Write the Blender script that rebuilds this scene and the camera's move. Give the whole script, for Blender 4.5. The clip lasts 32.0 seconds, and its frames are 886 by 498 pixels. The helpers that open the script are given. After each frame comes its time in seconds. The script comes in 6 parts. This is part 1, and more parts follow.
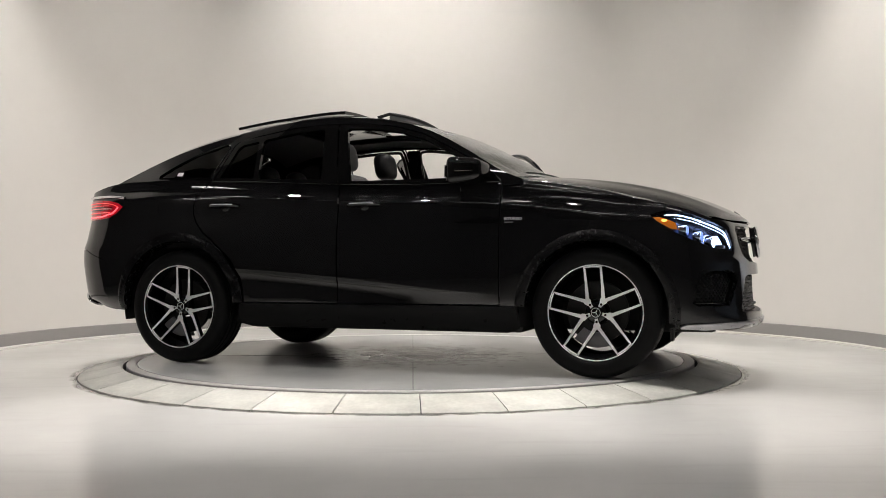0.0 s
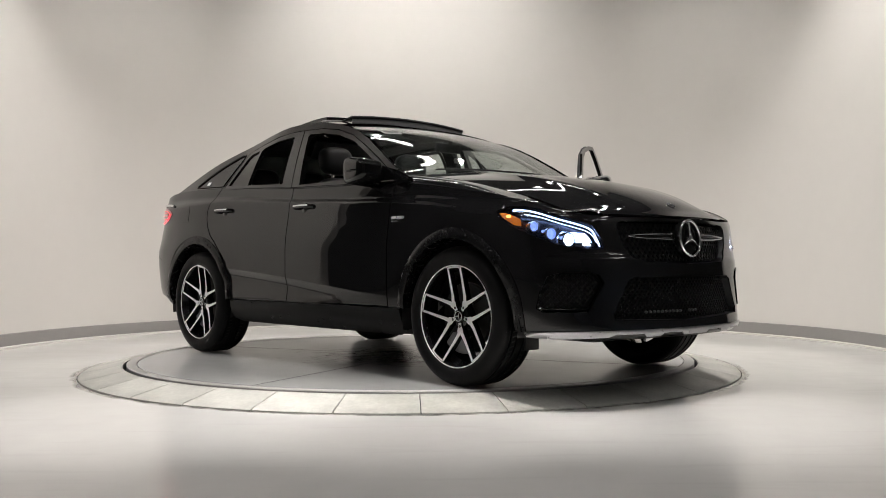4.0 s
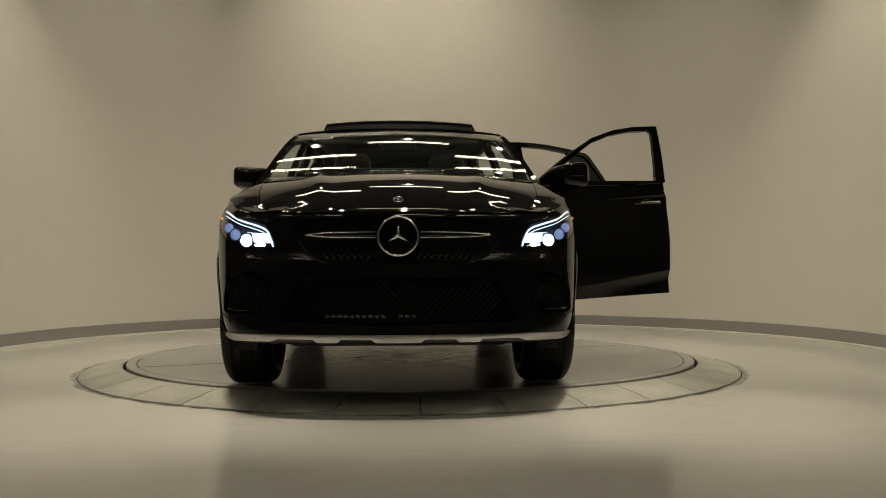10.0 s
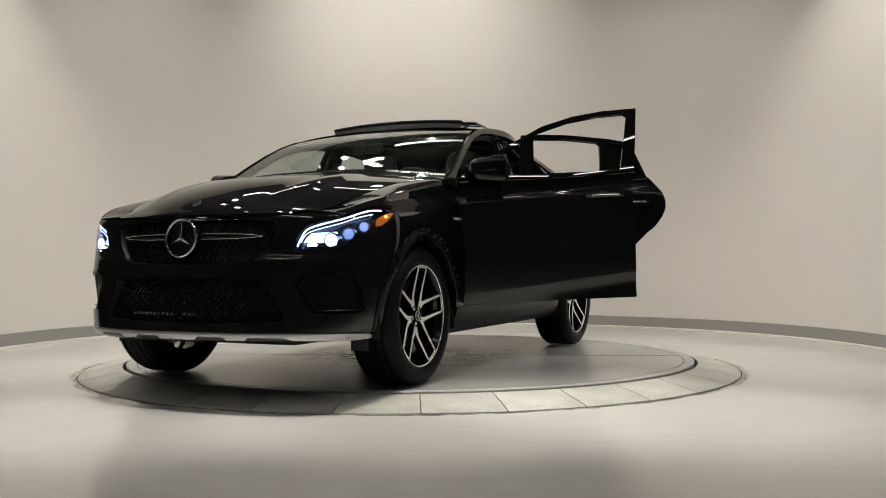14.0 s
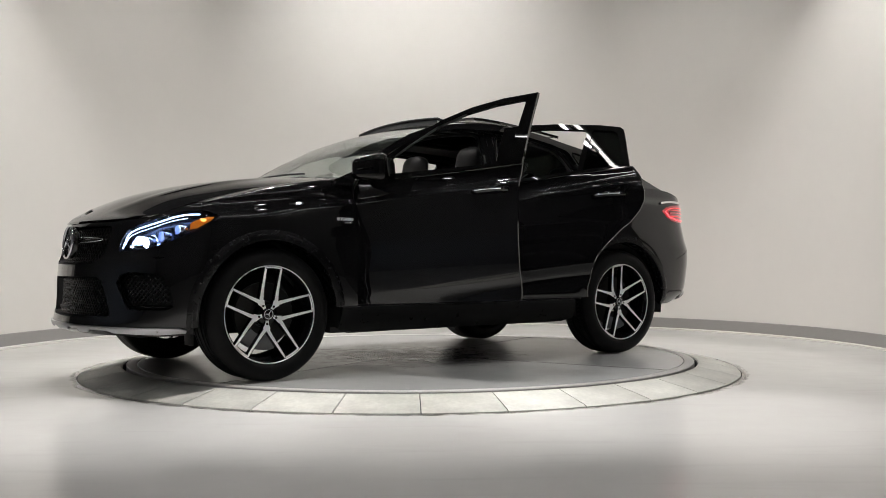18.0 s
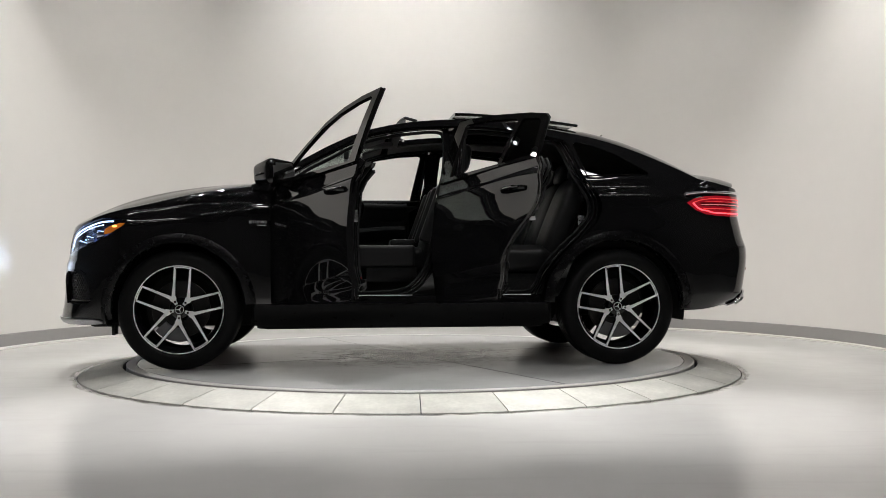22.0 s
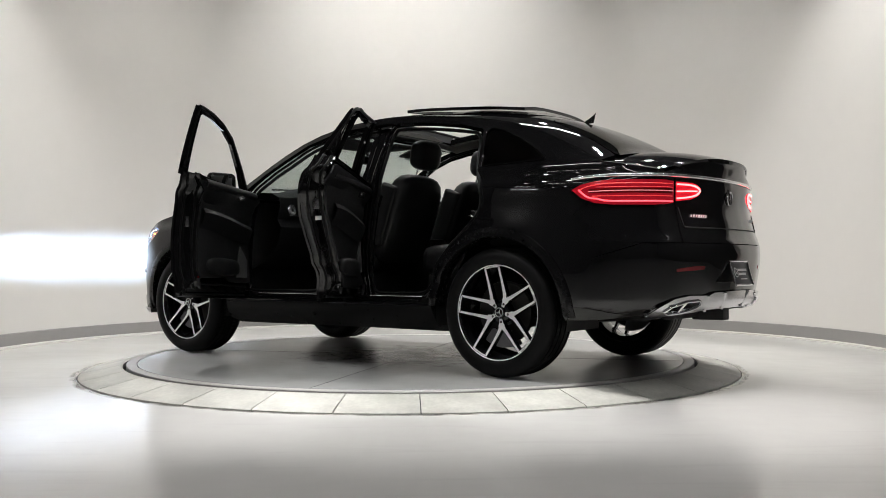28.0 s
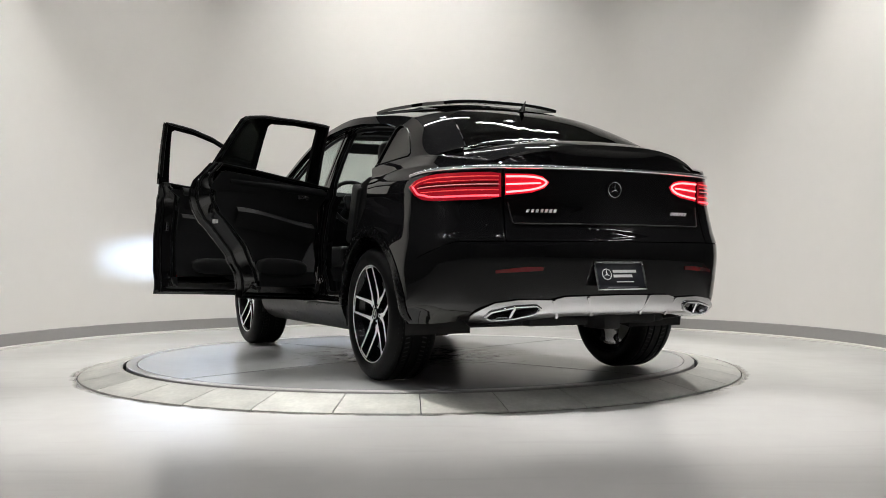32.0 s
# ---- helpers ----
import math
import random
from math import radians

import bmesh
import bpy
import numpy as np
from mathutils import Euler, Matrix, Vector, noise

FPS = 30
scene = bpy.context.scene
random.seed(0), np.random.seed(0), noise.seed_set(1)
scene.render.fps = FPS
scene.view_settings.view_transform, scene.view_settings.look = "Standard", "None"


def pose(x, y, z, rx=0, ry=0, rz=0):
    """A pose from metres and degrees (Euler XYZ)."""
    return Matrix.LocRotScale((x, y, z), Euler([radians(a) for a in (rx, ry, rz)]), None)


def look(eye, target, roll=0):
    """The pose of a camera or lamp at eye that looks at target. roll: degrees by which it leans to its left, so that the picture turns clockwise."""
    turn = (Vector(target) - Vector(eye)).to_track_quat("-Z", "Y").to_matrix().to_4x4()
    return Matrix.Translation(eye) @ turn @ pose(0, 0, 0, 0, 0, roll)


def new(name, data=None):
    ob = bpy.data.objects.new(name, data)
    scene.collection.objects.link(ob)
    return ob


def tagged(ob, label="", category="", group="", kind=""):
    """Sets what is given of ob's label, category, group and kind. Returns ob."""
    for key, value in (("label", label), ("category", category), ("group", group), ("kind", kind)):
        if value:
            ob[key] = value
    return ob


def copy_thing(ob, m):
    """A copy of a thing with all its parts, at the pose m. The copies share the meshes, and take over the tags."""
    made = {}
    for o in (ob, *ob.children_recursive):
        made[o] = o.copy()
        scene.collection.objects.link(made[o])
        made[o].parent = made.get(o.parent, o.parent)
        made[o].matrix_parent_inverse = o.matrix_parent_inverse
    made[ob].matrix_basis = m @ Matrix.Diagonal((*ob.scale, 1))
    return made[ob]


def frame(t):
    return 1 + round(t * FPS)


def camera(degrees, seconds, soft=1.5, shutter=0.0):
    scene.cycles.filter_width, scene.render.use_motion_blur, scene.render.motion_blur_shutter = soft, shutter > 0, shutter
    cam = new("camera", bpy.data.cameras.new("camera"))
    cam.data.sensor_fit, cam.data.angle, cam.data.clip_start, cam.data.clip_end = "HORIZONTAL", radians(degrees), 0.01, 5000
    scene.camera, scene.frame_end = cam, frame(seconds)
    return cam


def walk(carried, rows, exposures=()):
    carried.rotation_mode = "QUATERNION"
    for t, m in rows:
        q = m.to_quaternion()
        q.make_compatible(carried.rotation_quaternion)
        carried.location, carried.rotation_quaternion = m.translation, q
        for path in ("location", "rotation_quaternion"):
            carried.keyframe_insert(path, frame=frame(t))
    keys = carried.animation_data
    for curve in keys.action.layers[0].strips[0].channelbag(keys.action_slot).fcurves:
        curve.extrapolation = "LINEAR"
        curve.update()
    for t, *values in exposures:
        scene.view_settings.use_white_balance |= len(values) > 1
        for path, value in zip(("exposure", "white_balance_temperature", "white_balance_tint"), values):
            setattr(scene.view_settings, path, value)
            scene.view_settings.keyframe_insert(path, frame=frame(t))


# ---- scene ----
# All lengths in metres; z = 0 is the top of the turning disc, the room's floor lies a little lower.
FLOOR = -0.073
cam = camera(50.42, 32.0, 0.9)
EYE = (0.0, -7.1145, 0.6871)
AIM = (0.22509, -0.11893, 0.79522)
STILL = look(EYE, AIM, -0.156)
# stops, kelvin and tint: the clip's camera darkens and warms while the headlights face it
EXPOSURES = [(0.0, 0.17, 6500, 12), (5.5, 0.13, 6450, 12), (7.0, 0.09, 6600, 11), (8.0, -0.17, 7000, 9), (8.8, -0.69, 8000, 6), (9.2, -0.83, 8500, 5),
             (10.6, -0.83, 8500, 5), (11.5, -0.71, 8100, 5), (12.3, -0.55, 7500, 7), (13.0, -0.37, 7200, 9), (14.5, -0.03, 6650, 10), (16.5, 0.09, 6350, 11), (32.0, 0.21, 6250, 10)]
walk(cam, [(0.0, STILL), (32.0, STILL)], EXPOSURES)

# ---- world and lamps ----
world = bpy.data.worlds.new("world")
world.use_nodes = True
world.node_tree.nodes["Background"].inputs[0].default_value = (0.9, 0.95, 1.0, 1)
world.node_tree.nodes["Background"].inputs[1].default_value = 0.02
scene.world = world
scene.view_settings.exposure = 0.0


def spot(x, y, z, tx, ty, tz, watts, cone, soft=0.05, blend=0.6, colour=(1.0, 0.965, 0.915)):
    d = bpy.data.lights.new("spot_lamp", "SPOT")
    d.energy, d.spot_size, d.spot_blend, d.shadow_soft_size, d.color = watts, radians(cone), blend, soft, colour
    ob = new("spot_lamp", d)
    ob.matrix_world = look((x, y, z), (tx, ty, tz))
    return ob


CEIL = 4.7
SPOTS = []
for i in range(10):
    a = radians(18 + 36 * i)
    ahead = 200 < 18 + 36 * i < 340
    out = 2.7 if ahead else 1.9
    SPOTS.append((2.45 * math.cos(a), 0.45 + 2.45 * math.sin(a), out * math.cos(a), 0.35 + out * math.sin(a), 62 if ahead else 170, 96 if ahead else 102, 1.0))
SPOTS.append((-2.6, 0.7, -4.3, 1.0, 175, 84, 1.0))
SPOTS.append((2.8, 0.7, 4.5, 1.0, 215, 84, 1.0))
spot(-0.05, 2.55, CEIL - 0.16, -0.05, 4.8, 3.55, 165, 118, 0.05, 1.0)
for side in (-1, 1):
    spot(0.08 + side * 1.7, 1.8, CEIL - 0.16, 0.08 + side * 3.2, 3.6, 0.6, 50, 96, 0.05, 1.0)
for x, y, tx, ty, w, c, bl in SPOTS:
    spot(x, y, CEIL - 0.16, tx, ty, FLOOR, w, c, 0.045, bl)
for x in (-1.25, 0.0, 1.25):
    spot(x, -2.15 if x else -2.35, CEIL - 0.16, x * 1.1, -2.42, FLOOR, 560, 35, 0.05, 1.0)
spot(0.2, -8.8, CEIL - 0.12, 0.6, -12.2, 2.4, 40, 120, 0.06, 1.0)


# ---- materials ----
def mat(name, colour, rough=0.5, metal=0.0, coat=0.0, grain=0.0, scale=20.0, bump=0.0, spec=0.5, vary=0.0, emit=None, power=0.0, per_object=0.0, wear=None):
    m = bpy.data.materials.new(name)
    m.use_nodes = True
    t = m.node_tree
    n, l = t.nodes, t.links
    b = n["Principled BSDF"]
    b.inputs["Base Color"].default_value = (*colour, 1)
    b.inputs["Roughness"].default_value = rough
    b.inputs["Metallic"].default_value = metal
    b.inputs["Coat Weight"].default_value = coat
    b.inputs["Coat Roughness"].default_value = 0.02
    b.inputs["Specular IOR Level"].default_value = spec
    if emit:
        b.inputs["Emission Color"].default_value = (*emit, 1)
        b.inputs["Emission Strength"].default_value = power
    if grain or bump or vary or per_object:
        co = n.new("ShaderNodeTexCoord")
        fine = n.new("ShaderNodeTexNoise")
        fine.inputs["Scale"].default_value, fine.inputs["Detail"].default_value = scale * 8, 5
        big = n.new("ShaderNodeTexNoise")
        big.inputs["Scale"].default_value, big.inputs["Detail"].default_value = scale, 4
        l.new(co.outputs["Object"], fine.inputs["Vector"])
        l.new(co.outputs["Object"], big.inputs["Vector"])
        mix = n.new("ShaderNodeMath")
        mix.operation = "MULTIPLY_ADD"
        l.new(fine.outputs["Fac"], mix.inputs[0])
        mix.inputs[1].default_value = grain * 2
        mix.inputs[2].default_value = 1 - grain
        m2 = n.new("ShaderNodeMath")
        m2.operation = "MULTIPLY_ADD"
        l.new(big.outputs["Fac"], m2.inputs[0])
        m2.inputs[1].default_value = vary * 2
        m2.inputs[2].default_value = 1 - vary
        tot = n.new("ShaderNodeMath")
        tot.operation = "MULTIPLY"
        l.new(mix.outputs[0], tot.inputs[0])
        l.new(m2.outputs[0], tot.inputs[1])
        last = tot
        if per_object:
            info = n.new("ShaderNodeObjectInfo")
            m3 = n.new("ShaderNodeMath")
            m3.operation = "MULTIPLY_ADD"
            l.new(info.outputs["Random"], m3.inputs[0])
            m3.inputs[1].default_value = per_object * 2
            m3.inputs[2].default_value = 1 - per_object
            last = n.new("ShaderNodeMath")
            last.operation = "MULTIPLY"
            l.new(tot.outputs[0], last.inputs[0])
            l.new(m3.outputs[0], last.inputs[1])
        hs = n.new("ShaderNodeVectorMath")
        hs.operation = "SCALE"
        hs.inputs[0].default_value = colour
        l.new(last.outputs[0], hs.inputs["Scale"])
        l.new(hs.outputs[0], b.inputs["Base Color"])
        rr = n.new("ShaderNodeMath")
        rr.operation = "MULTIPLY_ADD"
        l.new(big.outputs["Fac"], rr.inputs[0])
        rr.inputs[1].default_value = rough * 0.5
        rr.inputs[2].default_value = rough * 0.75
        l.new(rr.outputs[0], b.inputs["Roughness"])
        if bump:
            bp = n.new("ShaderNodeBump")
            bp.inputs["Strength"].default_value, bp.inputs["Distance"].default_value = bump, 0.002
            l.new(fine.outputs["Fac"], bp.inputs["Height"])
            l.new(bp.outputs[0], b.inputs["Normal"])
    return m


def glass_mat(name, tint, rough=0.0, mixing=0.0):
    """Thin glazing: clear film in the tint, with mirror gloss by Fresnel."""
    m = bpy.data.materials.new(name)
    m.use_nodes = True
    t = m.node_tree
    n, l = t.nodes, t.links
    n.remove(n["Principled BSDF"])
    tr, gl, mx, lw, pw = n.new("ShaderNodeBsdfTransparent"), n.new("ShaderNodeBsdfGlossy"), n.new("ShaderNodeMixShader"), n.new("ShaderNodeLayerWeight"), n.new("ShaderNodeMath")
    sc = n.new("ShaderNodeMath")
    tr.inputs[0].default_value = (*tint, 1)
    gl.inputs["Roughness"].default_value = rough
    lw.inputs["Blend"].default_value = 0.5
    pw.operation, pw.inputs[1].default_value = "POWER", 4.0
    sc.operation, sc.inputs[1].default_value, sc.inputs[2].default_value = "MULTIPLY_ADD", 0.9, 0.045
    l.new(lw.outputs["Facing"], pw.inputs[0])
    l.new(pw.outputs[0], sc.inputs[0])
    l.new(sc.outputs[0], mx.inputs[0])
    l.new(tr.outputs[0], mx.inputs[1])
    l.new(gl.outputs[0], mx.inputs[2])
    l.new(mx.outputs[0], n["Material Output"].inputs[0])
    return m


M_WALL = mat("wall_paint", (0.72, 0.70, 0.665), 0.62, grain=0.015, scale=0.8, vary=0.03, bump=0.05)


def floor_mat():
    """Pale epoxy: clouded, with a few specks, scuffs and a dirty rim round the table."""
    m = mat("polished_floor", (0.62, 0.61, 0.59), 0.15, grain=0.03, scale=0.9, vary=0.06, bump=0.01)
    n, l = m.node_tree.nodes, m.node_tree.links
    b = n["Principled BSDF"]
    src = b.inputs["Base Color"].links[0].from_socket
    co = n.new("ShaderNodeTexCoord")
    vor = n.new("ShaderNodeTexVoronoi")
    vor.inputs["Scale"].default_value = 2.3
    l.new(co.outputs["Object"], vor.inputs["Vector"])
    near = n.new("ShaderNodeMath")
    near.operation = "LESS_THAN"
    near.inputs[1].default_value = 0.018
    l.new(vor.outputs["Distance"], near.inputs[0])
    # dirt that clings to the table's edge
    rad = n.new("ShaderNodeVectorMath")
    rad.operation = "LENGTH"
    l.new(co.outputs["Object"], rad.inputs[0])
    ramp = n.new("ShaderNodeMapRange")
    ramp.inputs["From Min"].default_value, ramp.inputs["From Max"].default_value = 2.46, 2.365
    l.new(rad.outputs["Value"], ramp.inputs["Value"])
    ns = n.new("ShaderNodeTexNoise")
    ns.inputs["Scale"].default_value, ns.inputs["Detail"].default_value = 9, 8
    l.new(co.outputs["Object"], ns.inputs["Vector"])
    mul = n.new("ShaderNodeMath")
    mul.operation = "MULTIPLY"
    l.new(ramp.outputs[0], mul.inputs[0])
    l.new(ns.outputs["Fac"], mul.inputs[1])
    cut = n.new("ShaderNodeMapRange")
    cut.inputs["From Min"].default_value, cut.inputs["From Max"].default_value = 0.22, 0.46
    l.new(mul.outputs[0], cut.inputs["Value"])
    # long faint scuffs
    mp = n.new("ShaderNodeMapping")
    mp.inputs["Scale"].default_value = (0.7, 5.0, 1.0)
    mp.inputs["Rotation"].default_value = (0, 0, 0.3)
    l.new(co.outputs["Object"], mp.inputs["Vector"])
    sc = n.new("ShaderNodeTexNoise")
    sc.inputs["Scale"].default_value, sc.inputs["Detail"].default_value = 2.2, 6
    l.new(mp.outputs[0], sc.inputs["Vector"])
    sr_ = n.new("ShaderNodeMapRange")
    sr_.inputs["From Min"].default_value, sr_.inputs["From Max"].default_value, sr_.inputs["To Max"].default_value = 0.58, 0.82, 0.10
    l.new(sc.outputs["Fac"], sr_.inputs["Value"])
    add = n.new("ShaderNodeMath")
    add.operation = "MAXIMUM"
    sp = n.new("ShaderNodeMath")
    sp.operation = "MULTIPLY"
    sp.inputs[1].default_value = 0.55
    l.new(near.outputs[0], sp.inputs[0])
    l.new(sp.outputs[0], add.inputs[0])
    l.new(cut.outputs[0], add.inputs[1])
    tot = n.new("ShaderNodeMath")
    tot.operation = "MAXIMUM"
    l.new(add.outputs[0], tot.inputs[0])
    l.new(sr_.outputs[0], tot.inputs[1])
    mix = n.new("ShaderNodeMix")
    mix.data_type = "RGBA"
    l.new(tot.outputs[0], mix.inputs["Factor"])
    l.new(src, mix.inputs["A"])
    mix.inputs["B"].default_value = (0.13, 0.115, 0.10, 1)
    l.new(mix.outputs["Result"], b.inputs["Base Color"])
    return m


M_FLOOR = floor_mat()
M_BASE = mat("baseboard_vinyl", (0.30, 0.29, 0.28), 0.5, grain=0.03, scale=3, vary=0.05)
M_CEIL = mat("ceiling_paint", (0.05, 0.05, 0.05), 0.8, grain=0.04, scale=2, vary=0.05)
M_DARK = mat("hall_wall", (0.17, 0.167, 0.163), 0.8, grain=0.04, scale=2, vary=0.05)
M_DISC = mat("disc_steel_paint", (0.38, 0.38, 0.378), 0.24, grain=0.04, scale=1.3, vary=0.05, bump=0.015)


def blotch_disc(m):
    """Dark, duller blotches, broken up by noise, about the middle of the disc."""
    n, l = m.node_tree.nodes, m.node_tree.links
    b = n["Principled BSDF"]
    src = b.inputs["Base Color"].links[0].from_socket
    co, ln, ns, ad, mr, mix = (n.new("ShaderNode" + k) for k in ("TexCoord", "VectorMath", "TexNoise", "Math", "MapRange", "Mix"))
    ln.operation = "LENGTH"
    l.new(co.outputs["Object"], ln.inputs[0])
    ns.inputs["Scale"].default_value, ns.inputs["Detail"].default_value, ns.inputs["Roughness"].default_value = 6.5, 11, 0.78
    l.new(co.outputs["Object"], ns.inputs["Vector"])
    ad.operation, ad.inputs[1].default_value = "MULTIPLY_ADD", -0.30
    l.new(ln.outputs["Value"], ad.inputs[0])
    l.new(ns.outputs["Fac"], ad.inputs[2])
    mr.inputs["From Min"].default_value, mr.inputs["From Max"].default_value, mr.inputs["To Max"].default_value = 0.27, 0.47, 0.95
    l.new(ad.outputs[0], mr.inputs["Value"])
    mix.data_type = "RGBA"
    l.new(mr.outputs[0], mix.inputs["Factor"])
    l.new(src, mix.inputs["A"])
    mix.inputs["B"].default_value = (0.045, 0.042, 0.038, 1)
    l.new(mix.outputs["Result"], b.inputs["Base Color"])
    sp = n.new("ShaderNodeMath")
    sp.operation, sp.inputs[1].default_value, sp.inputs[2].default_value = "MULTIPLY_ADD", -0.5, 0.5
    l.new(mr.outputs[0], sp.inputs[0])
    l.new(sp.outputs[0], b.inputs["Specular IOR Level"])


blotch_disc(M_DISC)
M_TILE = mat("slate_tile", (0.50, 0.495, 0.455), 0.5, grain=0.14, scale=5, vary=0.34, bump=0.12, per_object=0.10)
M_GROUT = mat("dark_joint", (0.03, 0.03, 0.03), 0.9, grain=0.1, scale=20)
M_PAINT = mat("black_paint", (0.0055, 0.0055, 0.006), 0.35, coat=1.0, spec=0.0)
M_TRIM = mat("black_plastic", (0.007, 0.007, 0.0075), 0.38, grain=0.08, scale=60, bump=0.12, spec=0.3)
M_SKIRT = mat("satin_black", (0.005, 0.005, 0.005), 0.3, spec=0.10, grain=0.05, scale=20)
M_FLARE = mat("flare_black", (0.0045, 0.0045, 0.005), 0.26, spec=0.22, grain=0.05, scale=40)
M_GLOSS = mat("gloss_black", (0.004, 0.004, 0.004), 0.3, coat=1.0, spec=0.0)
M_UNDER = mat("underbody_black", (0.010, 0.010, 0.010), 0.75, grain=0.1, scale=12)
M_RUBBER = mat("tyre_rubber", (0.0045, 0.0045, 0.0047), 0.5, grain=0.12, scale=30, bump=0.25, spec=0.14)
M_CHROME = mat("chrome", (0.80, 0.81, 0.83), 0.08, metal=1.0)
M_SATIN = mat("satin_aluminium", (0.62, 0.62, 0.63), 0.24, metal=1.0, grain=0.04, scale=40)
M_LIP = mat("brushed_lip", (0.40, 0.40, 0.41), 0.30, metal=1.0, grain=0.08, scale=40)
M_MACH = mat("machined_alloy", (0.95, 0.95, 0.95), 0.34, metal=0.18, grain=0.04, scale=90)
M_RIMBLK = mat("rim_black", (0.006, 0.006, 0.007), 0.2, coat=0.8, spec=0.1)
M_DISCBRAKE = mat("brake_iron", (0.035, 0.034, 0.033), 0.5, metal=1.0, grain=0.1, scale=60)
M_CALIPER = mat("caliper_grey", (0.13, 0.13, 0.135), 0.4, grain=0.05, scale=40)
M_GLASS = glass_mat("clear_glass", (0.86, 0.91, 0.89))
M_TINT = glass_mat("privacy_glass", (0.055, 0.055, 0.058))
M_REARGL = glass_mat("rear_privacy_glass", (0.095, 0.105, 0.10))
M_LENS = glass_mat("lamp_lens", (0.93, 0.95, 1.0))
M_LEATHER = mat("black_leather", (0.008, 0.008, 0.0085), 0.45, grain=0.1, scale=50, bump=0.3, spec=0.3)
M_DASH = mat("soft_dash", (0.008, 0.008, 0.0085), 0.85, grain=0.1, scale=60, bump=0.3, spec=0.12)
M_CARPET = mat("black_carpet", (0.012, 0.012, 0.012), 0.95, grain=0.3, scale=60, bump=0.4)
M_SLOT = mat("grey_plastic", (0.11, 0.11, 0.112), 0.4, spec=0.4)
M_GRILLE = mat("grey_speaker_cover", (0.09, 0.09, 0.092), 0.45, grain=0.1, scale=70, bump=0.3)
M_HEAD = mat("black_headliner", (0.03, 0.03, 0.03), 0.95, grain=0.1, scale=60, bump=0.2)
M_RED = mat("red_lens", (0.20, 0.003, 0.006), 0.08, coat=1.0, emit=(1.0, 0.02, 0.05), power=0.20, grain=0.12, scale=14, vary=0.2)
M_REDBAR = mat("bright_red_led", (0.6, 0.02, 0.02), 0.3, emit=(1.0, 0.06, 0.08), power=2.2)
M_REDLIT = mat("lit_red_lens", (0.34, 0.006, 0.010), 0.08, coat=1.0, emit=(1.0, 0.02, 0.05), power=0.42)
M_REDSOFT = mat("soft_red_led", (0.6, 0.02, 0.02), 0.3, emit=(1.0, 0.06, 0.06), power=0.5)
M_STRIP = mat("brushed_chrome", (0.80, 0.81, 0.82), 0.22, metal=1.0)
M_REDGLOW = mat("red_led", (0.6, 0.02, 0.02), 0.3, emit=(1.0, 0.10, 0.10), power=6.0)
M_REDDARK = mat("red_reflector", (0.16, 0.006, 0.008), 0.12, coat=1.0)
M_WHITEGLOW = mat("white_led", (0.9, 0.95, 1.0), 0.3, emit=(0.55, 0.72, 1.0), power=4.5)
M_BEAM = mat("beam_source", (0.9, 0.95, 1.0), 0.3, emit=(0.66, 0.82, 1.0), power=135000.0)
M_AMBER = mat("amber_lens", (0.55, 0.16, 0.012), 0.15, coat=1.0, emit=(1.0, 0.26, 0.02), power=0.22, grain=0.2, scale=12, vary=0.25)
M_AMBERLIT = mat("amber_led", (0.9, 0.4, 0.05), 0.2, emit=(1.0, 0.42, 0.08), power=3.0)
M_STICKER = mat("white_sticker", (0.75, 0.75, 0.74), 0.5, grain=0.02, scale=60)
M_PRINT = mat("grey_print", (0.12, 0.12, 0.13), 0.6)
M_PLATE = mat("dark_plate", (0.012, 0.013, 0.018), 0.35)
M_MIRROR = mat("mirror_glass", (0.85, 0.87, 0.88), 0.02, metal=1.0)
M_LED = mat("ceiling_tube", (0.9, 0.9, 0.9), 0.5, emit=(1.0, 0.95, 0.88), power=24.0)
M_DOWN = mat("downlight_glow", (0.9, 0.9, 0.9), 0.5, emit=(1.0, 0.96, 0.9), power=70.0)
M_TUBE = mat("bare_tube", (0.9, 0.9, 0.9), 0.5, emit=(1.0, 0.97, 0.92), power=32.0)


# ---- mesh helpers ----
def add_mesh(name, verts, faces, material, parent=None, label="", smooth=True, sharp=35):
    me = bpy.data.meshes.new(name)
    me.from_pydata([tuple(v) for v in verts], [], faces)
    me.validate()
    bm = bmesh.new()
    bm.from_mesh(me)
    return part(name, bm, material, parent, label, smooth, sharp, me)


def part(name, bm, material, parent=None, label="", smooth=True, sharp=35, me=None):
    """One bmesh as one mesh object under a thing or a part."""
    me = me or bpy.data.meshes.new(name)
    lim = radians(sharp)
    for f in bm.faces:
        f.smooth = smooth
    for e in bm.edges:
        if len(e.link_faces) == 2:
            e.smooth = e.calc_face_angle(0) < lim
    bm.to_mesh(me)
    bm.free()
    me.materials.append(material)
    ob = new(name, me)
    if parent:
        ob.parent = parent
    if label:
        ob["label"] = label
    return ob


def box(bm, x0, x1, y0, y1, z0, z1, bevel=0.0, seg=2):
    vs = bmesh.ops.create_cube(bm, size=1)["verts"]
    for v in vs:
        v.co = Vector(((x0 + x1) / 2 + v.co.x * (x1 - x0), (y0 + y1) / 2 + v.co.y * (y1 - y0), (z0 + z1) / 2 + v.co.z * (z1 - z0)))
    if bevel:
        es = list({e for v in vs for e in v.link_edges})
        bmesh.ops.bevel(bm, geom=es, offset=bevel, segments=seg, affect="EDGES", profile=0.6)
    return bm


